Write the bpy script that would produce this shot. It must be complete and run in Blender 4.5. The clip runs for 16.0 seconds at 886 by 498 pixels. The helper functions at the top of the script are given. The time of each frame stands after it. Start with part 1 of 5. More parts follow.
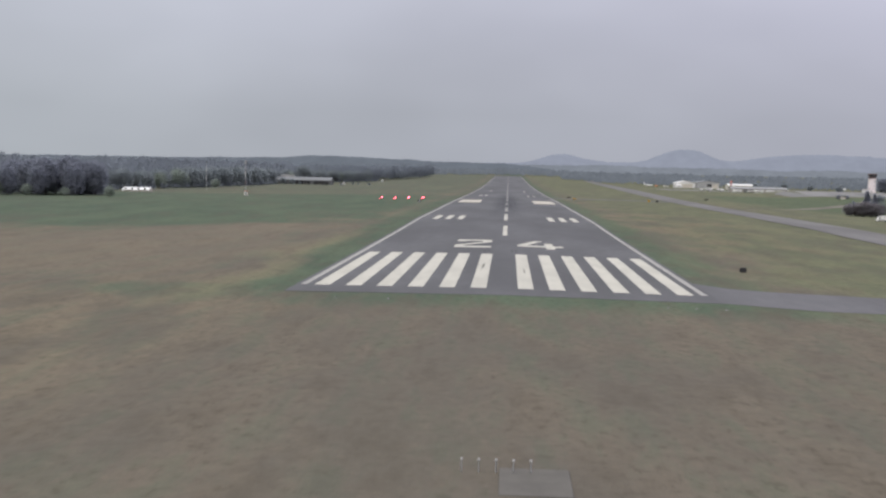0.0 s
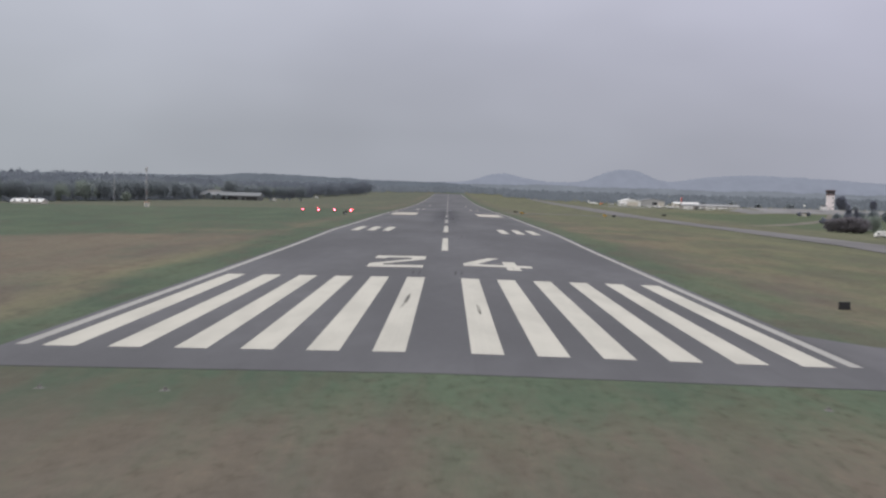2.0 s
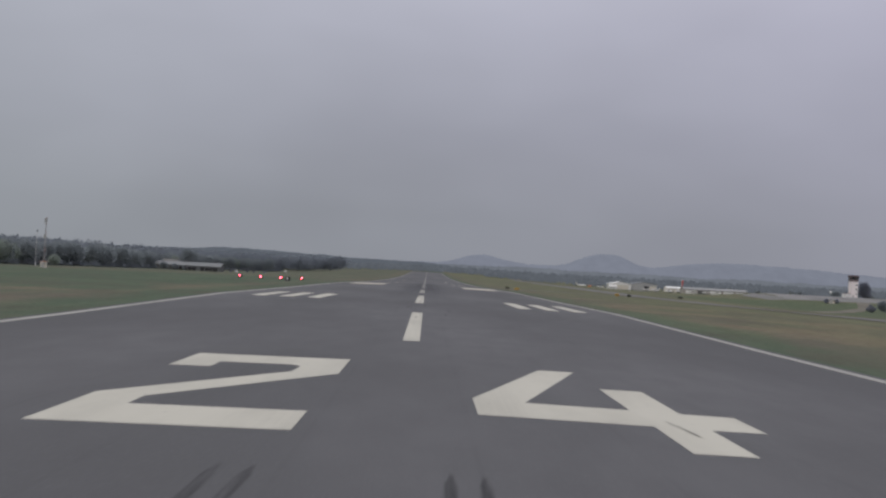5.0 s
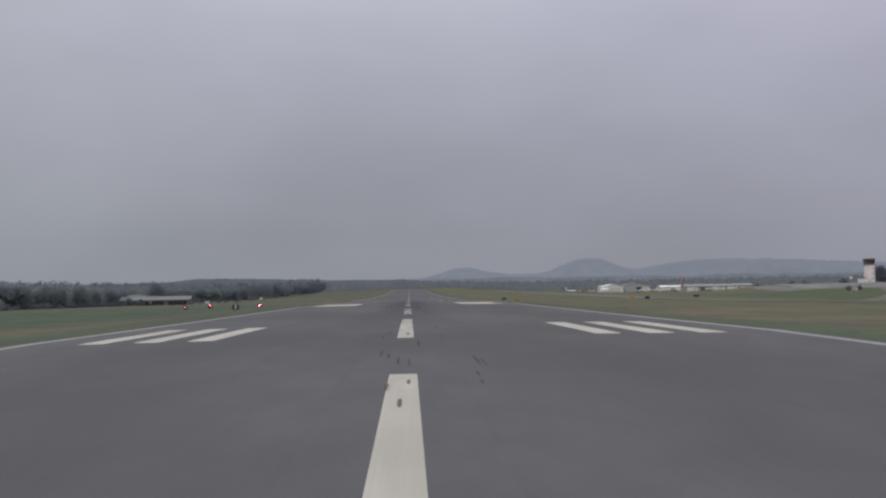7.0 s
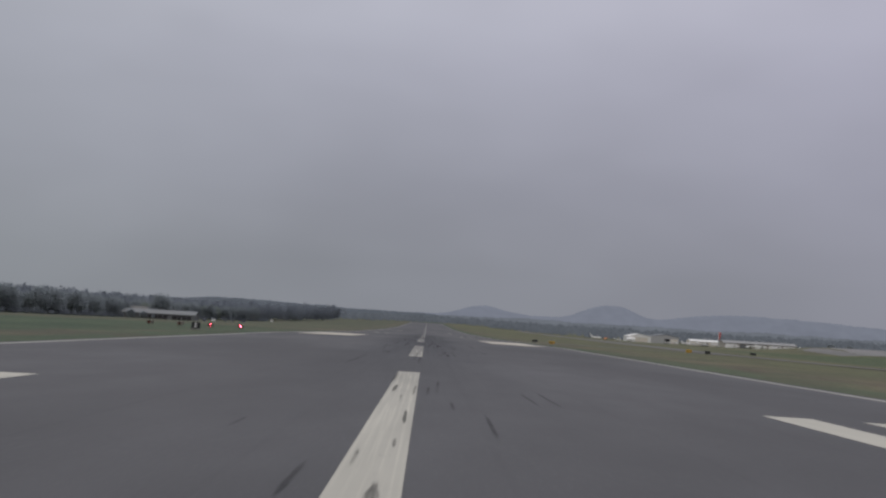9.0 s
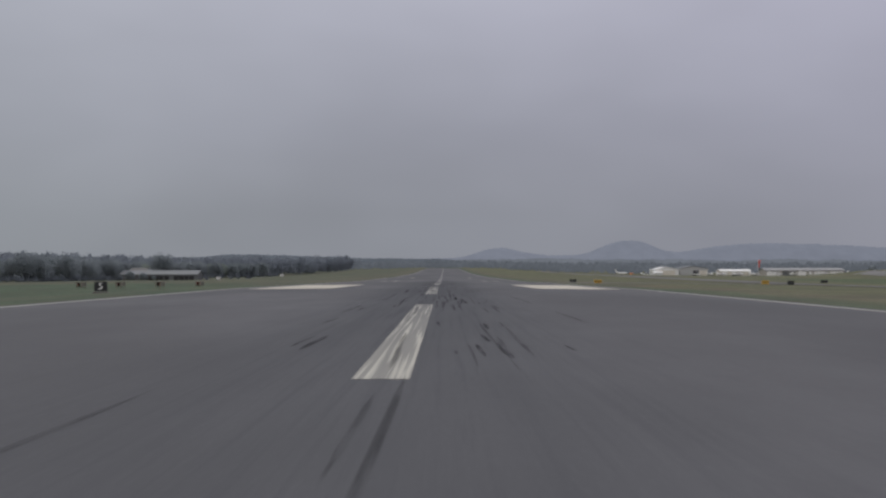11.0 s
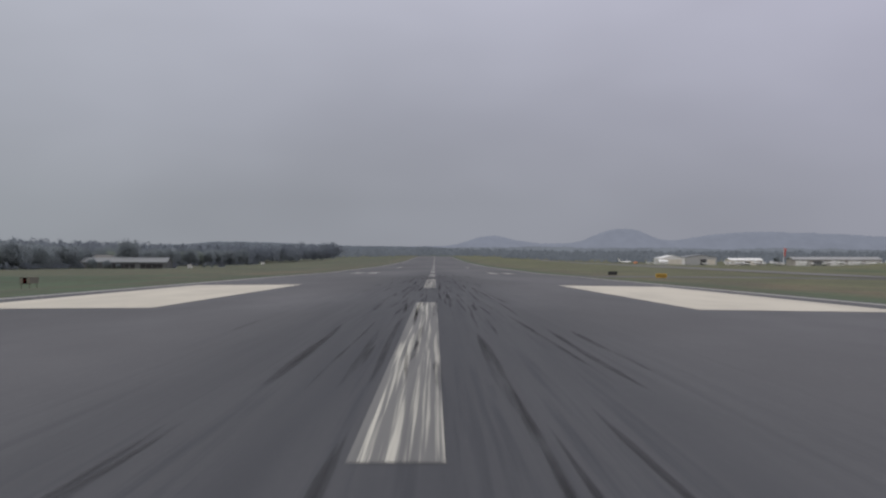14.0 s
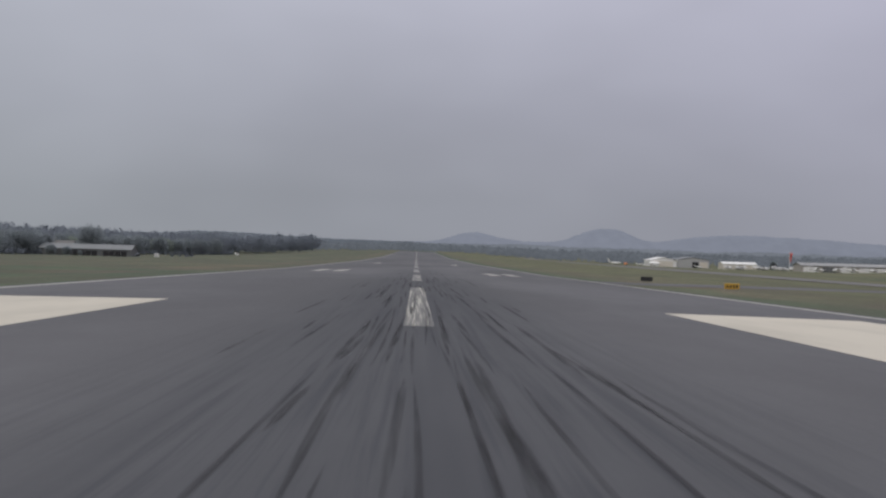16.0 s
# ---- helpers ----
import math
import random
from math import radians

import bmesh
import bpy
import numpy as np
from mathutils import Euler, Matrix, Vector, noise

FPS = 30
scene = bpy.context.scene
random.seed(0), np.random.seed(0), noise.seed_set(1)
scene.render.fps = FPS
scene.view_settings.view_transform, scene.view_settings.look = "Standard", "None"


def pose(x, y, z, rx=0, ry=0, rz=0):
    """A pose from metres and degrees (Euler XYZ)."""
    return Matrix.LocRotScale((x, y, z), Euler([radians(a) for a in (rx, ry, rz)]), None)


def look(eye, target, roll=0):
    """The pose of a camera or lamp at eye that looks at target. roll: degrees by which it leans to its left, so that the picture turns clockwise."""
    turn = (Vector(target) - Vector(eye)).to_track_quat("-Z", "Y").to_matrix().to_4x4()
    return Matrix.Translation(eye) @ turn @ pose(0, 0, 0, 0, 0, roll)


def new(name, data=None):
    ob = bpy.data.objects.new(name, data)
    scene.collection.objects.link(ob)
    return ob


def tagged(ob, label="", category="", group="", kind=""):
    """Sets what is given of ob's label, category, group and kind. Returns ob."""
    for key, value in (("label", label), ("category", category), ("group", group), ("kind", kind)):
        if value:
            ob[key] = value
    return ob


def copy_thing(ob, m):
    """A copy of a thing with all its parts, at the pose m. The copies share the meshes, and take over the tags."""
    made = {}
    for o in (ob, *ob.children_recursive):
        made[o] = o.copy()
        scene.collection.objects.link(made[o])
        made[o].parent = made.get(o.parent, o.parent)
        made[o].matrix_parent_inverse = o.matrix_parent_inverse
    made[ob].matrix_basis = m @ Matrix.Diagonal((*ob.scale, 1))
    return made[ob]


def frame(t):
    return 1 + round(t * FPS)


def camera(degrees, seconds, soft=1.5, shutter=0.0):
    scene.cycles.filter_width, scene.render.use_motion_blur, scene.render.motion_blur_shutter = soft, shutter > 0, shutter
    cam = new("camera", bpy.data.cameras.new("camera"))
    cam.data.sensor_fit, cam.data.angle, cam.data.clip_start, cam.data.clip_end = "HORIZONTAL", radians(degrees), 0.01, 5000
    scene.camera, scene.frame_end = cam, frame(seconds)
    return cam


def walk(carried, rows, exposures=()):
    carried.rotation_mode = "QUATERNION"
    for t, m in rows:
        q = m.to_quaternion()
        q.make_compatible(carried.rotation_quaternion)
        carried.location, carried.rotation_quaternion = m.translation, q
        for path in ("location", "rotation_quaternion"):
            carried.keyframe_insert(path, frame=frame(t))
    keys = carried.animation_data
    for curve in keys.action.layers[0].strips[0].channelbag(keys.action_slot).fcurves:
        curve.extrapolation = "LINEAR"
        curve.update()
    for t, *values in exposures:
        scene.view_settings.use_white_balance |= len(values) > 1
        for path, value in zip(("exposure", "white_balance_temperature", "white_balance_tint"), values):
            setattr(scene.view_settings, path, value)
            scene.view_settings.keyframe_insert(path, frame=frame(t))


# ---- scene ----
cam = camera(46.95, 16.0, soft=2.4, shutter=0.3)
PATH = [
    (0, pose(0.386, -112.597, 13.387, 85.393, -1.193, 3.674)),
    (0.5, pose(0.350, -97.917, 12.133, 86.032, -0.079, 3.161)),
    (1, pose(0.328, -83.216, 10.939, 85.925, 0.513, 1.975)),
    (1.5, pose(0.322, -68.481, 9.824, 86.070, 1.055, 0.247)),
    (2, pose(0.310, -53.551, 8.799, 86.587, -1.498, 0.313)),
    (2.5, pose(0.310, -38.673, 7.821, 87.456, 0.031, -0.155)),
    (3, pose(0.333, -24.039, 6.895, 87.748, -1.548, 0.216)),
    (3.5, pose(0.471, -9.488, 6.042, 89.184, -2.348, 0.516)),
    (4, pose(0.572, 5.144, 5.261, 89.622, -1.549, -0.363)),
    (4.5, pose(0.636, 19.706, 4.532, 89.732, -3.054, -0.247)),
    (5, pose(0.649, 34.274, 3.945, 91.188, -3.049, -0.891)),
    (7.5, pose(0.206, 101.596, 2.943, 92.087, 1.517, -1.917)),
    (8, pose(0.364, 113.994, 2.818, 91.004, 1.110, -2.076)),
    (8.5, pose(0.546, 126.744, 2.633, 93.183, -2.851, -0.794)),
    (9, pose(0.642, 139.241, 2.295, 94.084, -3.258, -0.896)),
    (11.5, pose(1.010, 203.344, 1.631, 90.642, 0.519, 0.049)),
    (12, pose(0.890, 214.477, 1.611, 90.888, 0.594, -0.090)),
    (12.5, pose(0.769, 225.593, 1.578, 90.320, 1.012, -0.258)),
    (13, pose(0.617, 236.747, 1.573, 90.673, 0.886, -0.748)),
    (13.5, pose(0.502, 247.840, 1.571, 90.680, -0.988, -0.829)),
    (14, pose(0.355, 258.747, 1.510, 90.327, -0.125, -0.464)),
    (14.5, pose(0.220, 269.409, 1.437, 90.271, 0.137, -0.771)),
    (15, pose(0.082, 279.815, 1.448, 90.249, -1.019, -0.676)),
    (15.5, pose(-0.097, 290.174, 1.459, 90.060, -0.020, -1.236)),
    (16, pose(-0.144, 300.747, 1.420, 90.096, -1.676, -1.497)),
]
walk(cam, PATH, exposures=[(0, 0.22), (1.5, 0.13), (2.5, -0.05), (3.5, -0.33), (5, -0.35), (8, -0.32), (8.5, -0.32), (9, -0.5), (11.5, -0.33), (12, -0.24), (12.5, -0.29), (16, -0.25)])

# ---- world and sun: a pale overcast sky, brighter overhead ----
world = bpy.data.worlds.new("overcast_sky")
scene.world = world
world.use_nodes = True
wt = world.node_tree
wt.nodes.clear()
w_out = wt.nodes.new("ShaderNodeOutputWorld")
w_bg = wt.nodes.new("ShaderNodeBackground")
w_sky = wt.nodes.new("ShaderNodeTexSky")
w_sky.sky_type, w_sky.sun_disc = "NISHITA", False
w_sky.sun_elevation, w_sky.sun_rotation = radians(48), radians(215)
w_sky.air_density, w_sky.dust_density = 1.5, 6.0
w_tc = wt.nodes.new("ShaderNodeTexCoord")
w_sep = wt.nodes.new("ShaderNodeSeparateXYZ")
wt.links.new(w_tc.outputs["Generated"], w_sep.inputs[0])
w_ramp = wt.nodes.new("ShaderNodeValToRGB")
els = w_ramp.color_ramp.elements
els[0].position, els[0].color = 0.0, (0.345, 0.36, 0.398, 1)
els[1].position, els[1].color = 1.0, (1.15, 1.15, 1.18, 1)
for pos, col in ((0.05, (0.35, 0.365, 0.408)), (0.13, (0.415, 0.425, 0.49)), (0.24, (0.54, 0.545, 0.63)), (0.55, (0.88, 0.88, 0.96))):
    e = els.new(pos)
    e.color = (*col, 1)
wt.links.new(w_sep.outputs["Z"], w_ramp.inputs[0])
# soft, broad unevenness of the cloud deck
w_map = wt.nodes.new("ShaderNodeMapping")
w_map.inputs["Scale"].default_value = (1.0, 1.0, 2.2)
wt.links.new(w_tc.outputs["Generated"], w_map.inputs[0])
w_noise = wt.nodes.new("ShaderNodeTexNoise")
w_noise.inputs["Scale"].default_value, w_noise.inputs["Detail"].default_value = 2.6, 3.0
wt.links.new(w_map.outputs[0], w_noise.inputs[0])
w_mr = wt.nodes.new("ShaderNodeMapRange")
w_mr.inputs["From Min"].default_value, w_mr.inputs["From Max"].default_value = 0.3, 0.7
w_mr.inputs["To Min"].default_value, w_mr.inputs["To Max"].default_value = 0.9, 1.08
wt.links.new(w_noise.outputs[0], w_mr.inputs[0])
w_mul = wt.nodes.new("ShaderNodeMix")
w_mul.data_type, w_mul.blend_type = "RGBA", "MULTIPLY"
w_mul.inputs[0].default_value = 1.0
wt.links.new(w_ramp.outputs[0], w_mul.inputs[6])
wt.links.new(w_mr.outputs[0], w_mul.inputs[7])
w_side = wt.nodes.new("ShaderNodeMapRange")
w_side.inputs["From Min"].default_value, w_side.inputs["From Max"].default_value = -0.45, 0.45
wt.links.new(w_sep.outputs["X"], w_side.inputs[0])
w_tint = wt.nodes.new("ShaderNodeMix")
w_tint.data_type = "RGBA"
w_tint.inputs[6].default_value, w_tint.inputs[7].default_value = (0.985, 1.01, 0.995, 1), (1.015, 0.995, 1.055, 1)
wt.links.new(w_side.outputs[0], w_tint.inputs[0])
w_cast = wt.nodes.new("ShaderNodeMix")
w_cast.data_type, w_cast.blend_type = "RGBA", "MULTIPLY"
w_cast.inputs[0].default_value = 1.0
wt.links.new(w_mul.outputs[2], w_cast.inputs[6])
wt.links.new(w_tint.outputs[2], w_cast.inputs[7])
w_sky_bg = wt.nodes.new("ShaderNodeBackground")
w_sky_bg.inputs[1].default_value = 0.006
wt.links.new(w_sky.outputs[0], w_sky_bg.inputs[0])
w_add = wt.nodes.new("ShaderNodeAddShader")
w_bg.inputs[1].default_value = 1.0
wt.links.new(w_cast.outputs[2], w_bg.inputs[0])
wt.links.new(w_bg.outputs[0], w_add.inputs[0])
wt.links.new(w_sky_bg.outputs[0], w_add.inputs[1])
wt.links.new(w_add.outputs[0], w_out.inputs[0])
sun_data = bpy.data.lights.new("sun", "SUN")
sun_data.energy, sun_data.angle, sun_data.color = 0.7, radians(25), (1.0, 0.96, 0.9)
sun = new("sun", sun_data)
sun.matrix_world = look((-60, -80, 120), (0, 0, 0))

# ---- materials ----


class Nodes:
    """A small builder for node materials."""

    def __init__(self, name, rough=0.8, metal=0.0, spec=0.3):
        self.mat = bpy.data.materials.new(name)
        self.mat.use_nodes = True
        self.tree = self.mat.node_tree
        self.bsdf = self.tree.nodes["Principled BSDF"]
        self.bsdf.inputs["Roughness"].default_value = rough
        self.bsdf.inputs["Metallic"].default_value = metal
        self.bsdf.inputs["Specular IOR Level"].default_value = spec
        self.geo = self.tree.nodes.new("ShaderNodeNewGeometry")
        self.pos = self.geo.outputs["Position"]

    def link(self, a, b):
        self.tree.links.new(a, b)

    def put(self, socket, value):
        if isinstance(value, bpy.types.NodeSocket):
            self.link(value, socket)
        elif isinstance(value, (tuple, list)) and len(value) == 3 and socket.type == "RGBA":
            socket.default_value = (*value, 1)
        else:
            socket.default_value = value

    def mapped(self, scale):
        n = self.tree.nodes.new("ShaderNodeMapping")
        n.inputs["Scale"].default_value = scale
        self.link(self.pos, n.inputs[0])
        return n.outputs[0]

    def noise(self, scale, detail=4.0, stretch=None, rough=0.55):
        n = self.tree.nodes.new("ShaderNodeTexNoise")
        self.link(self.mapped(stretch) if stretch else self.pos, n.inputs["Vector"])
        n.inputs["Scale"].default_value, n.inputs["Detail"].default_value = scale, detail
        n.inputs["Roughness"].default_value = rough
        return n.outputs["Fac"]

    def span(self, value, a, b, c=0.0, d=1.0):
        n = self.tree.nodes.new("ShaderNodeMapRange")
        n.interpolation_type = "SMOOTHSTEP"
        self.put(n.inputs["Value"], value)
        for key, v in (("From Min", a), ("From Max", b), ("To Min", c), ("To Max", d)):
            n.inputs[key].default_value = v
        return n.outputs[0]

    def math(self, op, a, b=0.0):
        n = self.tree.nodes.new("ShaderNodeMath")
        n.operation = op
        self.put(n.inputs[0], a)
        self.put(n.inputs[1], b)
        return n.outputs[0]

    def mix(self, fac, a, b, blend="MIX"):
        n = self.tree.nodes.new("ShaderNodeMix")
        n.data_type, n.blend_type = "RGBA", blend
        self.put(n.inputs[0], fac)
        self.put(n.inputs[6], a)
        self.put(n.inputs[7], b)
        return n.outputs[2]

    def xyz(self):
        n = self.tree.nodes.new("ShaderNodeSeparateXYZ")
        self.link(self.pos, n.inputs[0])
        return n.outputs

    def island(self):
        return self.geo.outputs["Random Per Island"]

    def object_random(self):
        return self.tree.nodes.new("ShaderNodeObjectInfo").outputs["Random"]

    def bump(self, height, strength, distance):
        n = self.tree.nodes.new("ShaderNodeBump")
        n.inputs["Strength"].default_value, n.inputs["Distance"].default_value = strength, distance
        self.link(height, n.inputs["Height"])
        self.link(n.outputs[0], self.bsdf.inputs["Normal"])

    def done(self, colour, rough=None):
        self.put(self.bsdf.inputs["Base Color"], colour)
        if rough is not None:
            self.put(self.bsdf.inputs["Roughness"], rough)
        return self.mat


def grass_material():
    m = Nodes("dormant_grass", rough=0.95, spec=0.1)
    x, y, z = m.xyz()
    broad = m.noise(0.022, 5.0, (1.0, 0.42, 1.0))
    patch = m.noise(0.085, 5.0, (1.0, 0.42, 1.0), 0.6)
    blotch = m.noise(0.28, 6.0, (1.0, 0.32, 1.0), 0.68)
    fine = m.noise(0.9, 6.0, None, 0.7)
    grain = m.noise(6.0, 4.0)
    brown = m.mix(m.span(patch, 0.38, 0.62), (0.139, 0.123, 0.097), (0.199, 0.165, 0.119))
    brown = m.mix(m.span(broad, 0.42, 0.60, 0.0, 0.6), brown, (0.142, 0.124, 0.104))
    green = m.mix(m.span(patch, 0.35, 0.65), (0.070, 0.102, 0.071), (0.104, 0.136, 0.090))
    green = m.mix(m.math("MULTIPLY", m.span(x, 20.0, 40.0, 0.0, 0.75), m.span(y, -20.0, 0.0)), green, m.mix(m.span(patch, 0.35, 0.65), (0.132, 0.137, 0.082), (0.182, 0.178, 0.104)))
    # where the turf has greened up: along the pavement, and over the wide infield on the left
    edge = m.math("ABSOLUTE", x)
    sway = m.math("SUBTRACT", m.noise(0.03, 4.0), 0.5)
    x = m.math("ADD", x, m.math("MULTIPLY", sway, 36.0))
    long_y = m.math("ADD", y, m.math("MULTIPLY", sway, 95.0))
    rim_edge = m.math("ADD", edge, m.math("MULTIPLY", sway, 14.0))
    rim = m.math("MULTIPLY", m.span(rim_edge, 35.0, 26.0), m.span(y, -16.0, -6.0))
    front = m.math("MULTIPLY", m.math("MULTIPLY", m.span(y, -22.0, -9.0), m.span(y, 2.0, -3.0)), m.span(rim_edge, 60.0, 26.0))
    # on the left the green begins further out beside the runway than away from it
    slant = m.math("SUBTRACT", long_y, m.span(x, -82.0, -46.0, 0.0, 45.0))
    left = m.math("MULTIPLY", m.span(x, -26.0, -40.0), m.span(slant, 62.0, 100.0))
    right = m.math("MULTIPLY", m.span(x, 24.0, 45.0), m.span(long_y, -40.0, 20.0, 0.0, 0.9))
    ochre = m.math("MULTIPLY", m.math("MULTIPLY", m.span(x, 27.0, 36.0), m.span(x, 72.0, 50.0)), m.math("MULTIPLY", m.span(long_y, 40.0, 80.0), m.span(long_y, 260.0, 170.0)))
    field = m.math("MULTIPLY", m.math("MULTIPLY", m.span(x, 125.0, 150.0), m.span(x, 300.0, 250.0)), m.math("MULTIPLY", m.span(long_y, 330.0, 400.0), m.span(y, 650.0, 620.0)))
    mown = m.noise(1.0, 4.0, (0.55, 0.03, 1.0), 0.6)
    tracks = m.span(m.noise(0.05, 4.0, (0.35, 2.2, 1.0)), 0.57, 0.68, 0.0, 0.4)
    wet = m.math("MAXIMUM", m.math("MAXIMUM", m.math("MULTIPLY", rim, 0.95), m.math("MULTIPLY", front, 0.85)), m.math("MAXIMUM", left, right))
    wet = m.math("MULTIPLY", wet, m.span(m.math("ADD", patch, m.math("MULTIPLY", broad, 0.7)), 0.62, 0.95, 0.62, 1.1))
    dry = m.math("MULTIPLY", m.math("MULTIPLY", m.span(x, -31.0, -42.0), m.span(x, -260.0, -150.0)), m.math("MULTIPLY", m.span(long_y, -12.0, 14.0), m.span(slant, 98.0, 66.0)))
    wet = m.math("MAXIMUM", wet, tracks)
    wet = m.math("MAXIMUM", wet, m.span(broad, 0.55, 0.68, 0.05, 0.6))
    wet = m.math("SUBTRACT", wet, m.math("MULTIPLY", ochre, m.span(patch, 0.45, 0.62, 0.0, 0.4)))
    wet = m.math("MULTIPLY", wet, m.math("SUBTRACT", 1.0, m.math("MULTIPLY", dry, 0.7)))
    wet = m.math("MULTIPLY", wet, m.span(long_y, -30.0, -6.0, 0.12, 1.0))
    wet = m.math("MULTIPLY", wet, m.span(y, 260.0, 430.0, 1.0, 0.92))
    wet = m.math("MULTIPLY", wet, m.math("SUBTRACT", 1.0, m.math("MULTIPLY", m.span(x, 10.0, -20.0), m.span(long_y, 400.0, 470.0, 0.0, 0.5))))
    wet = m.math("MAXIMUM", wet, field)
    wet = m.math("ADD", wet, m.span(mown, 0.35, 0.65, -0.1, 0.1))
    wet = m.math("ADD", wet, m.span(blotch, 0.38, 0.64, -0.2, 0.24))
    wet = m.math("ADD", wet, m.span(y, 330.0, 700.0, 0.0, 0.12))
    col = m.mix(m.math("MAXIMUM", m.math("MINIMUM", wet, 1.0), 0.0), brown, green)
    col = m.mix(m.math("MULTIPLY", field, 0.6), col, m.mix(m.span(blotch, 0.35, 0.65), (0.062, 0.100, 0.058), (0.092, 0.130, 0.075)))
    col = m.mix(m.math("MULTIPLY", ochre, m.span(patch, 0.46, 0.60, 0.0, 0.28)), col, (0.192, 0.158, 0.102))
    col = m.mix(m.math("MULTIPLY", dry, 0.32), col, (0.215, 0.178, 0.128))
    # a pale straw border outside the green rim on the left
    straw = m.math("MULTIPLY", m.math("MULTIPLY", m.span(rim_edge, 27.0, 30.0), m.span(rim_edge, 37.0, 31.0)), m.math("MULTIPLY", m.span(y, -22.0, -6.0), m.span(y, 130.0, 60.0)))
    straw = m.math("MULTIPLY", straw, m.span(x, 0.0, -12.0))
    col = m.mix(m.math("MULTIPLY", straw, m.span(blotch, 0.35, 0.6, 0.15, 0.5)), col, (0.235, 0.205, 0.125))
    col = m.mix(m.span(blotch, 0.32, 0.55, 0.42, 0.0), col, m.mix(1.0, col, (0.64, 0.63, 0.60), "MULTIPLY"))
    col = m.mix(m.span(fine, 0.3, 0.7, 0.0, 0.45), col, m.mix(0.5, col, (0.075, 0.065, 0.05)))
    col = m.mix(m.span(grain, 0.55, 0.75, 0.0, 0.2), col, (0.23, 0.20, 0.14))
    # darker tussocks and paler straw between them
    clump = m.noise(1.5, 5.0, (1.0, 0.55, 1.0), 0.7)
    col = m.mix(m.math("MULTIPLY", m.span(clump, 0.5, 0.68, 0.0, 0.6), m.span(patch, 0.36, 0.62, 0.25, 1.0)), col, m.mix(1.0, col, (0.56, 0.58, 0.54), "MULTIPLY"))
    col = m.mix(m.span(clump, 0.46, 0.34, 0.0, 0.3), col, m.mix(1.0, col, (1.3, 1.26, 1.2), "MULTIPLY"))
    m.bump(m.math("ADD", fine, grain), 0.6, 0.12)
    return m.done(col)


def tuft_material():
    m = Nodes("grass_blades", rough=0.9, spec=0.15)
    col = m.mix(m.island(), (0.22, 0.18, 0.125), (0.13, 0.15, 0.085))
    return m.done(m.mix(m.span(m.noise(0.085, 3.0), 0.4, 0.6), col, (0.19, 0.17, 0.10)))


def rubber_streaks(m, y, edge):
    """Tyre rubber laid in long streaks over the touchdown zone."""
    thin = m.noise(1.0, 4.0, (4.8, 0.075, 1.0), 0.6)
    wide = m.noise(1.0, 2.0, (1.2, 0.03, 1.0))
    fleck = m.noise(1.0, 3.0, (7.0, 0.22, 1.0))
    streak = m.math("MAXIMUM", m.span(thin, 0.44, 0.70), m.span(wide, 0.42, 0.7, 0.0, 0.7))
    streak = m.math("MAXIMUM", streak, m.span(fleck, 0.54, 0.74, 0.0, 0.6))
    zone = m.math("MULTIPLY", m.span(y, 150.0, 275.0, 0.03, 1.0), m.span(y, 560.0, 320.0))
    across = m.span(edge, 7.0, 1.0)
    return m.math("MULTIPLY", streak, m.math("MULTIPLY", zone, across)), m.math("MULTIPLY", zone, across)


def asphalt_material(name, base, rubber):
    m = Nodes(name, rough=0.88, spec=0.25)
    x, y, z = m.xyz()
    edge = m.math("ABSOLUTE", x)
    big = m.noise(0.05, 4.0, (1.0, 0.3, 1.0))
    mid = m.noise(0.6, 5.0, (1.0, 0.35, 1.0))
    grit = m.noise(14.0, 3.0)
    dark, light = tuple(c * 0.80 for c in base), tuple(c * 1.16 for c in base)
    col = m.mix(m.span(big, 0.35, 0.65), dark, light)
    col = m.mix(m.span(mid, 0.3, 0.7, 0.0, 0.35), col, tuple(c * 0.75 for c in base))
    col = m.mix(m.span(grit, 0.5, 0.8, 0.0, 0.35), col, tuple(c * 1.7 for c in base))
    # sealed joints between the paving lanes
    lane = m.math("PINGPONG", m.math("ADD", x, 1.9), 3.81 / 2)
    joint = m.math("MULTIPLY", m.span(lane, 0.10, 0.03), m.span(mid, 0.35, 0.6, 0.2, 0.8))
    col = m.mix(m.math("MULTIPLY", joint, 0.09), col, (0.04, 0.04, 0.042))
    if rubber:
        streak, zone = rubber_streaks(m, y, edge)
        col = m.mix(m.math("MULTIPLY", zone, 0.62), col, (0.057, 0.059, 0.066))
        col = m.mix(m.math("MULTIPLY", streak, 0.6), col, (0.036, 0.038, 0.046))
    m.bump(grit, 0.35, 0.01)
    return m.done(col)


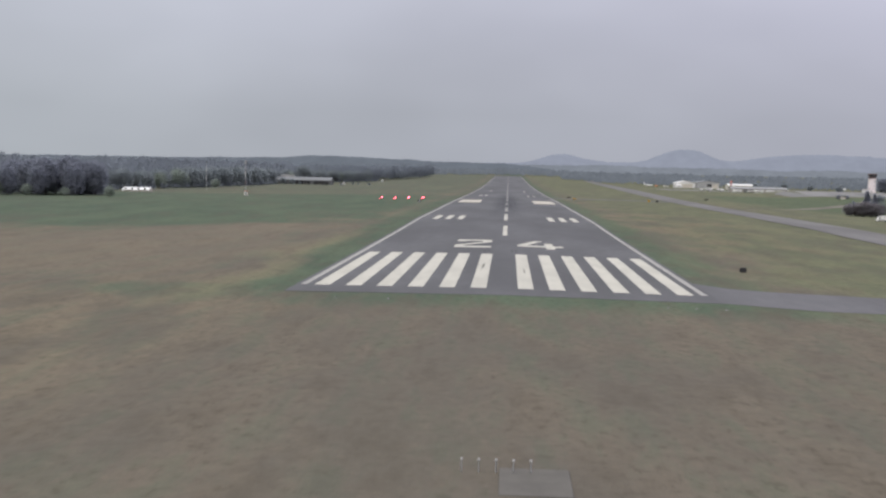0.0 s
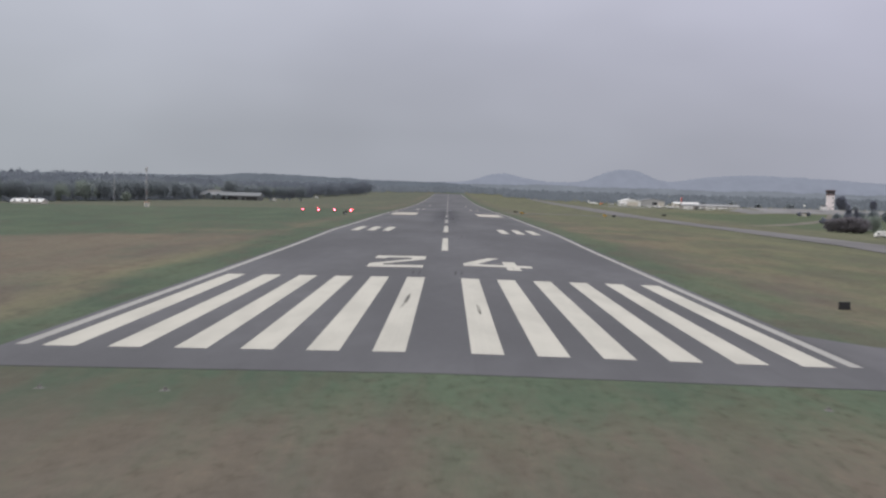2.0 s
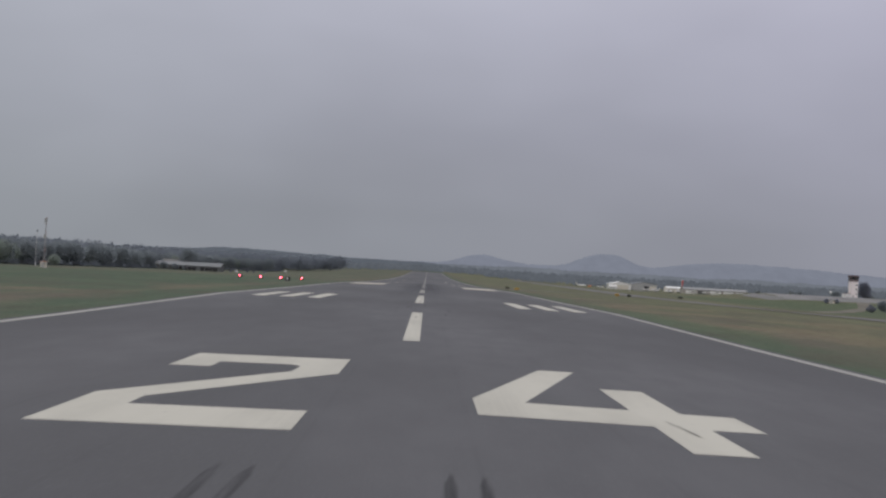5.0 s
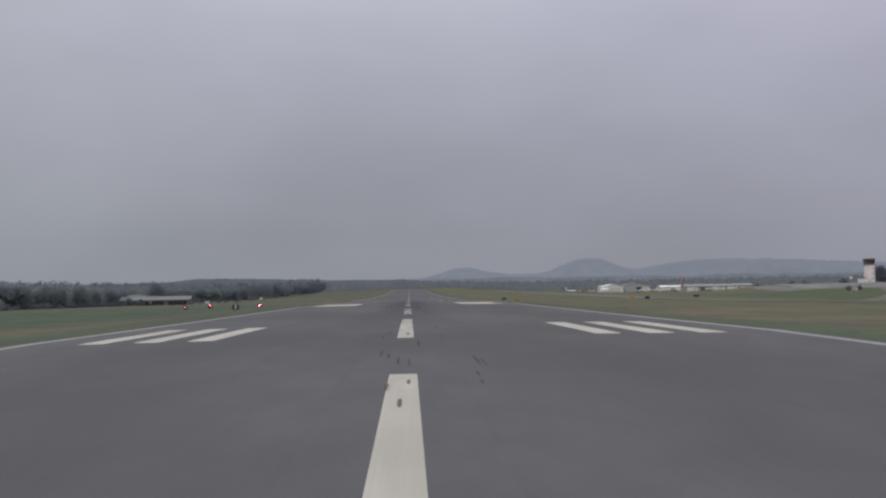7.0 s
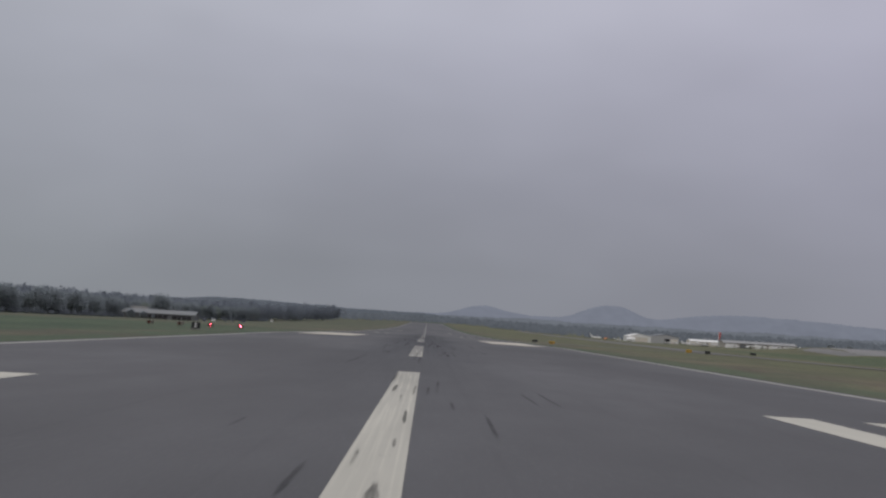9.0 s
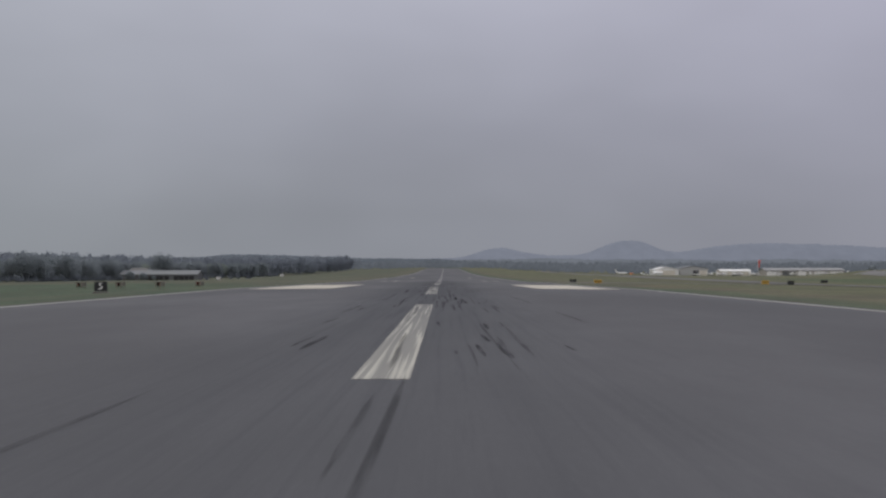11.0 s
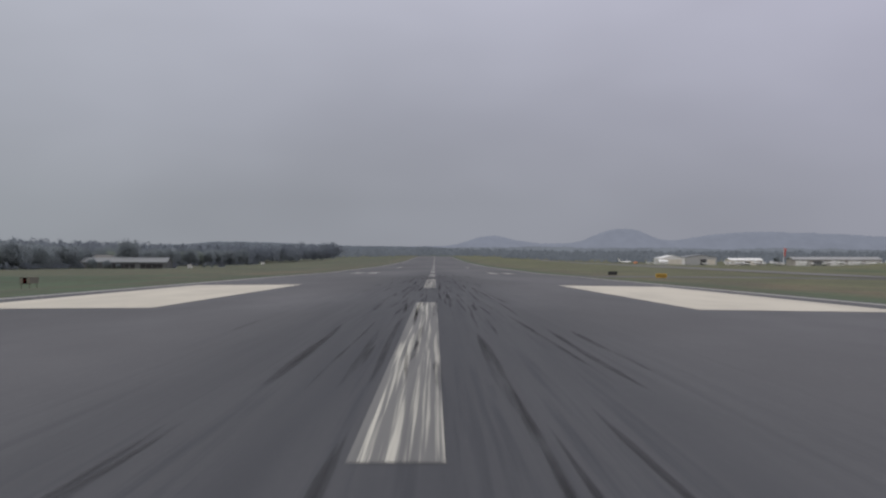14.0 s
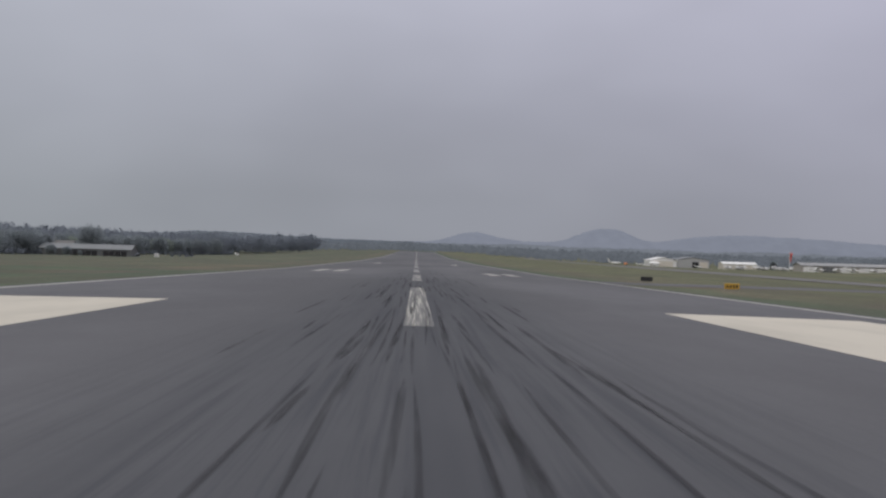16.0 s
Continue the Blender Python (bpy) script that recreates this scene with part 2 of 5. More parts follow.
def paint_material(name, base, rubber):
    m = Nodes(name, rough=0.7, spec=0.35)
    x, y, z = m.xyz()
    edge = m.math("ABSOLUTE", x)
    stain = m.noise(0.35, 5.0, (1.0, 0.25, 1.0))
    fine = m.noise(5.0, 5.0, (1.0, 0.3, 1.0), 0.7)
    col = m.mix(m.span(stain, 0.38, 0.68, 0.0, 0.45), base, tuple(c * 0.70 for c in base))
    col = m.mix(m.span(fine, 0.62, 0.74, 0.0, 0.5), col, (0.28, 0.27, 0.25))
    if rubber:
        streak, zone = rubber_streaks(m, y, edge)
        near = m.noise(1.0, 3.0, (11.0, 0.09, 1.0))
        worn = m.math("MULTIPLY", m.span(near, 0.36, 0.52), m.span(y, 130.0, 265.0, 0.06, 0.9))
        col = m.mix(m.math("MULTIPLY", worn, m.span(edge, 6.0, 1.5)), col, (0.115, 0.114, 0.113))
        col = m.mix(m.math("MULTIPLY", streak, 0.5), col, (0.08, 0.08, 0.08))
    # markings further on are greyed in the colour to stand in for haze
    col = m.mix(m.math("MULTIPLY", m.span(y, 360.0, 470.0, 0.0, 0.6), m.span(stain, 0.3, 0.6, 0.6, 1.0)), col, (0.22, 0.216, 0.215))
    m.bump(fine, 0.2, 0.004)
    return m.done(col)


def rubber_mark_material(name, thickest):
    m = Nodes(name, rough=0.75, spec=0.3)
    fade = m.span(m.noise(1.0, 4.0, (5.0, 0.25, 1.0)), 0.3, 0.64, thickest * 0.15, thickest)
    # the rubber lies thickest in the middle of the band and thins out to its edges and ends
    place = m.tree.nodes.new("ShaderNodeSeparateXYZ")
    m.link(m.tree.nodes.new("ShaderNodeTexCoord").outputs["UV"], place.inputs[0])
    across, along = (m.math("MULTIPLY", v, m.math("SUBTRACT", 1.0, v)) for v in (place.outputs[0], place.outputs[1]))
    fade = m.math("MULTIPLY", fade, m.math("MULTIPLY", m.span(across, 0.0, 0.22), m.span(along, 0.0, 0.13)))
    clear = m.tree.nodes.new("ShaderNodeBsdfTransparent")
    blend = m.tree.nodes.new("ShaderNodeMixShader")
    m.link(fade, blend.inputs[0])
    m.link(clear.outputs[0], blend.inputs[1])
    m.link(m.bsdf.outputs[0], blend.inputs[2])
    m.link(blend.outputs[0], m.tree.nodes["Material Output"].inputs[0])
    return m.done((0.022, 0.022, 0.024))


def plain(name, base, rough=0.6, metal=0.0, scale=1.5, wear=0.25, bump=0.0):
    """Paint, metal or concrete with grime at two scales."""
    m = Nodes(name, rough=rough, metal=metal)
    a = m.noise(scale, 4.0)
    b = m.noise(scale * 9, 4.0)
    col = m.mix(m.span(a, 0.35, 0.7, 0.0, wear), base, tuple(c * 0.6 for c in base))
    col = m.mix(m.span(b, 0.5, 0.75, 0.0, wear * 0.7), col, tuple(c * 0.75 for c in base))
    if bump:
        m.bump(b, 0.4, bump)
    return m.done(col)


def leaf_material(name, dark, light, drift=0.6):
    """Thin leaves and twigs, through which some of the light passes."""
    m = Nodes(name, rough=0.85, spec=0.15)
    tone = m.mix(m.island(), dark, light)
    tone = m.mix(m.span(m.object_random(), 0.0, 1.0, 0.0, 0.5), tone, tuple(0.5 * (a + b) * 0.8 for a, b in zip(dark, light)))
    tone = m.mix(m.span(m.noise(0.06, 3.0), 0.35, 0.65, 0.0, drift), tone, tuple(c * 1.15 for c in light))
    thin = m.tree.nodes.new("ShaderNodeBsdfTranslucent")
    m.link(tone, thin.inputs[0])
    blend = m.tree.nodes.new("ShaderNodeMixShader")
    blend.inputs[0].default_value = 0.7
    m.link(m.bsdf.outputs[0], blend.inputs[1])
    m.link(thin.outputs[0], blend.inputs[2])
    m.link(blend.outputs[0], m.tree.nodes["Material Output"].inputs[0])
    return m.done(tone)


def bark_material():
    m = Nodes("bark", rough=0.95, spec=0.1)
    n = m.noise(3.0, 5.0, (1.0, 1.0, 0.25))
    m.bump(n, 0.6, 0.05)
    return m.done(m.mix(n, (0.06, 0.05, 0.042), (0.15, 0.13, 0.11)))


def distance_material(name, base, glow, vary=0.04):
    """Far wooded hills: a backdrop whose faint glow stands in for hazy air."""
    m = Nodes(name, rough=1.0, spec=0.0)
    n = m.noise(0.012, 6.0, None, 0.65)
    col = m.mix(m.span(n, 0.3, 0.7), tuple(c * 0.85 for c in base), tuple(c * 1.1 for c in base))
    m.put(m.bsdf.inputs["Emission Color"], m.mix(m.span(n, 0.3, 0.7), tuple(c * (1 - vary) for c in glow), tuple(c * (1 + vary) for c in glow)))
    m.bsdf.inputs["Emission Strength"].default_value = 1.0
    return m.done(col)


def lamp_material(name, colour, strength):
    m = Nodes(name, rough=0.4)
    m.put(m.bsdf.inputs["Emission Color"], colour)
    m.bsdf.inputs["Emission Strength"].default_value = strength
    return m.done(colour)


def glass_material():
    m = Nodes("tinted_glass", rough=0.08, spec=0.6)
    return m.done(m.mix(m.noise(0.7, 2.0), (0.02, 0.025, 0.03), (0.04, 0.045, 0.05)))


GRASS = grass_material()
BLADES = tuft_material()
ASPHALT = asphalt_material("runway_asphalt", (0.111, 0.110, 0.115), True)
TAXI_ASPHALT = asphalt_material("taxiway_asphalt", (0.122, 0.120, 0.125), False)
APRON_CONCRETE = asphalt_material("apron_concrete", (0.205, 0.20, 0.195), False)
TAXI_PALE = asphalt_material("pale_taxiway_asphalt", (0.160, 0.154, 0.150), False)
ROAD_GRAVEL = asphalt_material("brown_gravel", (0.150, 0.137, 0.108), False)
WHITE_PAINT = paint_material("white_marking_paint", (0.53, 0.508, 0.435), True)
AIM_PAINT = paint_material("cream_marking_paint", (0.56, 0.515, 0.425), False)
EDGE_PAINT = paint_material("edge_line_paint", (0.35, 0.34, 0.31), False)
RUBBER = rubber_mark_material("tyre_rubber", 0.4)
FRESH_RUBBER = rubber_mark_material("fresh_tyre_rubber", 0.55)
CONCRETE = plain("weathered_concrete", (0.34, 0.33, 0.31), 0.9, scale=0.8, bump=0.01)
WHITE = plain("white_painted_metal", (0.78, 0.77, 0.74), 0.5, wear=0.2)
CREAM = plain("cream_cladding", (0.66, 0.61, 0.52), 0.6, wear=0.25)
TAN = plain("tan_cladding", (0.40, 0.37, 0.33), 0.6, wear=0.3)
STUCCO = plain("pale_stucco", (0.88, 0.80, 0.78), 0.85, wear=0.12)
GREY_METAL = plain("grey_sheet_metal", (0.42, 0.42, 0.41), 0.5, wear=0.3)
PALE_ROOF = plain("pale_metal_roof", (0.20, 0.207, 0.210), 0.5, wear=0.3)
TIN_ROOF = plain("tin_roof", (0.31, 0.31, 0.305), 0.6, wear=0.35)
DULL_ROOF = plain("dull_brown_roof", (0.165, 0.16, 0.155), 0.7, wear=0.3)
DARK = plain("dark_weathered_paint", (0.03, 0.03, 0.032), 0.7)
DARK_WALL = plain("dark_recess_wall", (0.13, 0.135, 0.135), 0.8)
RED = plain("faded_red_paint", (0.40, 0.31, 0.30), 0.6)
FADED_WHITE = plain("faded_white_paint", (0.46, 0.45, 0.45), 0.6)
BLACK = Nodes("matt_black", rough=1.0, spec=0.0).done((0.004, 0.004, 0.004))
OLD_CONCRETE = plain("old_concrete", (0.17, 0.163, 0.15), 0.9, scale=0.8, bump=0.01)
STAINED_CONCRETE = plain("earth_stained_concrete", (0.135, 0.126, 0.112), 0.9, scale=0.8, wear=0.4, bump=0.01)
MAROON = plain("dark_red_cladding", (0.19, 0.135, 0.135), 0.6)
ORANGE = plain("orange_paint", (0.62, 0.25, 0.10), 0.5)
SOCK_RED = plain("faded_red_cloth", (0.50, 0.12, 0.11), 0.9)
FADED_ORANGE = plain("faded_orange_paint", (0.52, 0.26, 0.17), 0.6)
SIGN_YELLOW = plain("sign_yellow", (0.52, 0.31, 0.04), 0.5, wear=0.15)
STEEL = plain("galvanised_steel", (0.45, 0.45, 0.45), 0.45, 0.6)
TYRE = plain("tyre_black", (0.025, 0.025, 0.025), 0.85)
GLASS = glass_material()
WEATHERED = plain("weathered_brown_grey_paint", (0.19, 0.175, 0.14), 0.75)
BARK = bark_material()
# haze over the trees is put into these pale leaf colours
LEAF_DARK = leaf_material("hazed_evergreen_leaves", (0.285, 0.300, 0.350), (0.315, 0.332, 0.380), 0.2)
LEAF_GREY = leaf_material("hazed_budding_branches", (0.305, 0.335, 0.352), (0.332, 0.364, 0.376), 0.3)
LEAF_WOODS = leaf_material("hazed_wood_twigs", (0.285, 0.312, 0.348), (0.308, 0.336, 0.372), 0.15)
LEAF_SPRING = leaf_material("hazed_spring_leaves", (0.335, 0.380, 0.340), (0.385, 0.425, 0.375), 0.3)
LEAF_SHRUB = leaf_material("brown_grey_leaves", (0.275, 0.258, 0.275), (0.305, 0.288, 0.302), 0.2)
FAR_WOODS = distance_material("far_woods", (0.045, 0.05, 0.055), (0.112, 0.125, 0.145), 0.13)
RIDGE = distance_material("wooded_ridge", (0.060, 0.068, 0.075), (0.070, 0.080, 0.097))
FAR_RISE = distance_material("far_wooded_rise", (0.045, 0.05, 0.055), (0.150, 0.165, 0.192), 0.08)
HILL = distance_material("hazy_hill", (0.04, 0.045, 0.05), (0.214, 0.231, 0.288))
PAPI_RED = lamp_material("red_signal_lamp", (1.0, 0.035, 0.06), 85.0)

# ---- building helpers ----


def thing(name, x=0.0, y=0.0, z=0.0, turn=0.0, label="", category="", group="", kind=""):
    ob = new(name)
    ob.empty_display_size = 0.2
    ob.matrix_basis = pose(x, y, z, 0, 0, turn)
    return tagged(ob, label, category, group, kind)


def part(name, bm, material, parent, label="", smooth=False):
    """Link a bmesh as one mesh object under a thing or a part."""
    me = bpy.data.meshes.new(name)
    bm.to_mesh(me)
    bm.free()
    me.materials.append(material)
    if smooth:
        for p in me.polygons:
            p.use_smooth = True
    ob = new(name, me)
    ob.parent = parent
    return tagged(ob, label)


def mesh_object(name, verts, faces, material, parent=None):
    me = bpy.data.meshes.new(name)
    me.from_pydata(verts, [], faces)
    me.materials.append(material)
    ob = new(name, me)
    ob.parent = parent
    return ob


def box(bm, x0, x1, y0, y1, z0, z1, bevel=0.0):
    made = bmesh.ops.create_cube(bm, size=1.0)["verts"]
    bmesh.ops.scale(bm, vec=(x1 - x0, y1 - y0, z1 - z0), verts=made)
    bmesh.ops.translate(bm, vec=((x0 + x1) / 2, (y0 + y1) / 2, (z0 + z1) / 2), verts=made)
    if bevel:
        edges = list({e for v in made for e in v.link_edges})
        bmesh.ops.bevel(bm, geom=edges, offset=bevel, segments=1, affect="EDGES")
    return bm


def boxed(*size, bevel=0.0):
    return box(bmesh.new(), *size, bevel=bevel)


def rod(bm, a, b, r0, r1=None, sides=8):
    a, b = Vector(a), Vector(b)
    r1 = r0 if r1 is None else r1
    made = bmesh.ops.create_cone(bm, cap_ends=True, segments=sides, radius1=r0, radius2=r1, depth=(b - a).length)["verts"]
    turn = (b - a).to_track_quat("Z", "Y").to_matrix().to_4x4()
    bmesh.ops.transform(bm, matrix=Matrix.Translation((a + b) / 2) @ turn, verts=made)
    return bm


def rodded(a, b, r0, r1=None, sides=8):
    return rod(bmesh.new(), a, b, r0, r1, sides)


def prism(bm, outline, y0, y1):
    """An outline in x and z drawn out along y."""
    front = [bm.verts.new((x, y0, z)) for x, z in outline]
    back = [bm.verts.new((x, y1, z)) for x, z in outline]
    bm.faces.new(front[::-1])
    bm.faces.new(back)
    for i in range(len(outline)):
        j = (i + 1) % len(outline)
        bm.faces.new((front[i], front[j], back[j], back[i]))
    bmesh.ops.recalc_face_normals(bm, faces=bm.faces)
    return bm


def loft(bm, rings, cap=True):
    """Join rings of equally many points."""
    rows = [[bm.verts.new(p) for p in ring] for ring in rings]
    n = len(rows[0])
    for a, b in zip(rows, rows[1:]):
        for i in range(n):
            bm.faces.new((a[i], a[(i + 1) % n], b[(i + 1) % n], b[i]))
    if cap:
        bm.faces.new(rows[0][::-1])
        bm.faces.new(rows[-1])
    bmesh.ops.recalc_face_normals(bm, faces=bm.faces)
    return bm


# ---- the lie of the land ----
Y_KNOTS = [-500, 0, 50, 100, 150, 200, 250, 300, 350, 400, 480, 700, 1000, 1300, 1700, 2600, 5000]
Z_KNOTS = [-0, 0.112, 0.078, 0.089, 0.244, -0.064, -0.307, -0.555, -1.006, -1.454, -2.19, -3.3, -3.6, -2.4, -0.5, 0, 0]
LEFT_Y, LEFT_Z = [-500, 0, 150, 290, 400, 480, 560, 700, 1000, 1300, 1700, 2600, 5000], [0, 0, -0.5, -1.6, -2.9, -4.8, -5.2, -6.0, -9.0, -9, -7, 0, 0]
RIGHT_Y, RIGHT_Z = [-500, 0, 150, 230, 310, 420, 520, 620, 700, 760, 836, 930, 1000, 1300, 1700, 2600, 5000], [-0.6, -1.6, -3.2, -4.6, -7.0, -5.8, -4.8, -4.0, -3.7, -3.8, -4.2, -5.2, -5.7, -8.4, -6, 0, 0]


def profile(y):
    """Height of the runway's centre line, in straight pieces of ten metres."""
    a = math.floor(y / 10) * 10
    za, zb = np.interp(a, Y_KNOTS, Z_KNOTS), np.interp(a + 10, Y_KNOTS, Z_KNOTS)
    return float(za + (zb - za) * (y - a) / 10)


CROWN = 0.010


def surface(x, y):
    """Height of the crowned pavement, which falls away to both sides."""
    return profile(y) - (CROWN + math.copysign(0.0018, x)) * min(abs(x), 30.0)


def terrain(x, y):
    base = surface(x, y)
    if abs(x) <= 30:
        return base
    s = min(1.0, (abs(x) - 30) / (170 if x < 0 else 220))
    s = s * s * (3 - 2 * s)
    side = float(np.interp(y, LEFT_Y, LEFT_Z) if x < 0 else np.interp(y, RIGHT_Y, RIGHT_Z))
    # a shallow swale beside the runway
    rise = -0.65 * math.exp(-((x + 46) / 15) ** 2) * float(np.interp(y, (250, 285, 380, 410), (0, 1, 1, 0))) if x < 0 else 0.0
    if x > 192:
        # the knoll that carries the tower and its apron
        u = min(1.0, (x - 192) / 34)
        rise = 3.9 * u * u * (3 - 2 * u) * math.exp(-((y - 705) / 62) ** 2)
    if x < -285 and y > 380:
        # the wooded slope behind the left-hand tree line
        u, v = min(1.0, (-285 - x) / 190), min(1.0, (y - 380) / 160)
        rise = 5.0 * u * u * (3 - 2 * u) * v * (1.0 + 0.2 * math.sin(y * 0.011) + 0.12 * math.sin(y * 0.031 + x * 0.01))
        rise *= float(np.interp(y, (1300, 2300), (1.2, 0.0)))
    return base + (side - base) * s + rise


def strip_mesh(name, x0, x1, y0, y1, lift, material, parent):
    """A flat band along the runway that follows its height."""
    ys = [y0] + [v for v in range(int(math.ceil(y0 / 10)) * 10, int(y1) + 1, 10) if y0 < v < y1] + [y1]
    across = (x0, 0.0, x1) if x0 < 0.0 < x1 else (x0, x1)
    verts, faces = [(x, y, surface(x, y) + lift) for y in ys for x in across], []
    n = len(across)
    for i in range(len(ys) - 1):
        for k in range(n - 1):
            a = n * i + k
            faces.append((a, a + 1, a + n + 1, a + n))
    return mesh_object(name, verts, faces, material, parent)


# ---- ground ----
xs = [-4200, -3000, -2200, -1600, -1200, -900, -700, -550, -450, -380, -320, -270, -230] + list(range(-200, -30, 10)) + [-30, -24.0, -22.8, 0, 22.8, 24.0, 30]
xs += list(range(40, 260, 10)) + [280, 310, 350, 400, 460, 550, 700, 900, 1200, 1600, 2200, 3000, 4200]
ys = list(range(-400, 1000, 10)) + list(range(1000, 2600, 20)) + [2600, 2900, 3400, 4000, 4800]
verts = [(x, y, terrain(x, y) - (0.06 if abs(x) <= 22.9 and y >= 0 else 0.012) + (0.25 * (noise.noise((x * 0.02, y * 0.02, 0)) if x < -60 else 0.0))) for y in ys for x in xs]
n = len(xs)
faces = [(j * n + i, j * n + i + 1, (j + 1) * n + i + 1, (j + 1) * n + i) for j in range(len(ys) - 1) for i in range(n - 1)]
ground = mesh_object("ground", verts, faces, GRASS)
tagged(ground, "wide airfield of patchy brown and green mown grass", "ground", kind="stuff")

# ---- runway with its painted markings ----
FT = 0.3048
HALF = 23.15
RUNWAY_END = 1690.0
ys = [-6.0] + list(range(0, int(RUNWAY_END) + 1, 10))
verts, faces = [], []
for y in ys:
    z0, z1 = surface(-HALF, y), surface(HALF, y)
    verts += [(-HALF - 0.25, y, z0 - 0.2), (-HALF, y, z0), (0.0, y, profile(y)), (HALF, y, z1), (HALF + 0.25, y, z1 - 0.2)]
for i in range(len(ys) - 1):
    for k in range(4):
        a = 5 * i + k
        faces.append((a, a + 1, a + 6, a + 5))
faces.append((4, 3, 2, 1, 0))
runway = mesh_object("runway", verts, faces, ASPHALT)
tagged(runway, "long worn grey asphalt runway with white markings and tyre marks", "runway", kind="structure")

PAINT = 0.008
for side in (-1, 1):
    for k in range(6):
        a, b = (5.75 + 11.5 * k) * FT * side, (11.5 + 11.5 * k) * FT * side
        strip_mesh("threshold_stripe", min(a, b), max(a, b), 0.0, 45.72, PAINT, WHITE_PAINT, runway)
    a, b = 21.9 * side, 22.6 * side
    strip_mesh("edge_line", min(a, b), max(a, b), 0.3, RUNWAY_END - 4, PAINT, EDGE_PAINT, runway)
    for k in range(3):
        a, b = (11.0 + 3.12 * k) * side, (12.55 + 3.12 * k) * side
        strip_mesh("touchdown_bar", min(a, b), max(a, b), 148.0, 170.5, PAINT, WHITE_PAINT, runway)
        if k < 2:
            strip_mesh("touchdown_bar", min(a, b), max(a, b), 451.0, 473.5, PAINT, WHITE_PAINT, runway)
        if k < 1:
            strip_mesh("touchdown_bar", min(a, b), max(a, b), 603.0, 626.0, PAINT, WHITE_PAINT, runway)
    a, b = 11.0 * side, 19.9 * side
    strip_mesh("aiming_bar", min(a, b), max(a, b), 299.8, 346.2, PAINT, AIM_PAINT, runway)
starts = [88.8, 145.4, 207.3, 268.1, 330.9] + [394.0 + 60.96 * k for k in range(20)]
for k, y in enumerate(starts):
    length = {0: 34.0, 1: 38.6, 2: 36.3, 3: 35.6, 4: 40.6}.get(k, 36.6)
    strip_mesh("centerline_stripe", -0.46, 0.46, y, y + length, PAINT, WHITE_PAINT, runway)


def numeral(outline):
    bm = bmesh.new()
    vs = [bm.verts.new((x, y, surface(x, y) + PAINT)) for x, y in outline]
    face = bm.faces.new(vs)
    if face.normal.z < 0 or face.calc_area() == 0:
        face.normal_update()
    face.normal_update()
    if face.normal.z < 0:
        face.normal_flip()
    bmesh.ops.triangulate(bm, faces=[face])
    return part("numeral", bm, WHITE_PAINT, runway)


two = [(-8.6, 58.0), (-2.4, 58.0), (-2.4, 61.2), (-7.1, 61.2), (-7.1, 62.8), (-2.4, 70.7), (-2.4, 76.4), (-8.6, 76.4), (-8.6, 71.4), (-7.1, 71.4),
       (-7.1, 73.3), (-4.4, 73.3), (-4.0, 72.7), (-4.1, 70.8), (-8.6, 63.3)]
four = [(2.5, 65.6), (5.7, 76.3), (7.15, 76.3), (4.1, 65.3), (7.25, 65.1), (7.25, 70.5), (8.75, 70.5), (8.75, 64.9), (10.35, 64.8), (10.35, 61.8), (8.85, 61.8),
        (8.85, 57.8), (7.3, 57.8), (7.3, 61.9), (2.5, 62.1)]
numeral([(x + 0.1, y) for x, y in two])
numeral([(x - 0.25, y + 0.1) for x, y in four])

# rubber laid down by single wheels, each a long thin band over the asphalt and the paint
rng = random.Random(4)
made_marks = []


def wheel_mark(x, y, length, width, drift, rubber=RUBBER):
    steps = max(8, int(length / 2))
    wob = rng.uniform(0, 6)
    points, quads = [], []
    for i in range(steps + 1):
        f = i / steps
        yy = y + length * f
        w = 1.6 * width * max(0.3, min(1.0, 4.0 * f, 4.0 * (1 - f)))
        xx = x + drift * f + 0.06 * math.sin(wob + yy * 0.21)
        points += [(xx - w / 2, yy, surface(xx, yy) + 0.014), (xx + w / 2, yy, surface(xx, yy) + 0.014)]
    for i in range(steps):
        quads.append((2 * i, 2 * i + 1, 2 * i + 3, 2 * i + 2))
    mark = mesh_object("tyre_mark", points, quads, rubber, runway)
    layer = mark.data.uv_layers.new(name="band")
    for corner in mark.data.loops:
        i = corner.vertex_index
        layer.data[corner.index].uv = (i % 2, (i // 2) / steps)
    made_marks.append(mark)


for x, y, length in ((-0.95, 130.8, 3.8), (-0.67, 129.6, 3.2), (-0.19, 126.6, 3.8), (0.15, 125.3, 4.0), (2.75, 126.1, 4.8), (3.05, 125.3, 4.0), (2.46, 121.6, 2.0), (2.44, 119.1, 1.4), (0.6, 136.8, 5),
                     (-1.67, 145, 2.4), (-1.33, 144.5, 3.2), (-1.03, 150.7, 3.0), (-2.9, 158, 1.8), (0.82, 169, 4.2), (1.1, 170, 7.2), (1.38, 164.2, 2.8), (2.05, 157.5, 6), (3.85, 167.2, 5.5), (4.5, 167.7, 6), (1.95, 146.5, 2)):
    wheel_mark(x, y, length * 1.15, 0.075, 0.04, RUBBER)
for x, y, length in ((1.4, 235, 8.2), (2.0, 243.8, 11), (1.7, 250.6, 16), (2.9, 233.8, 4.5), (-1.4, 239.6, 3.7), (-2.8, 236.4, 2.7)):
    wheel_mark(x, y, length * 1.25, 0.09, 0.0, FRESH_RUBBER)
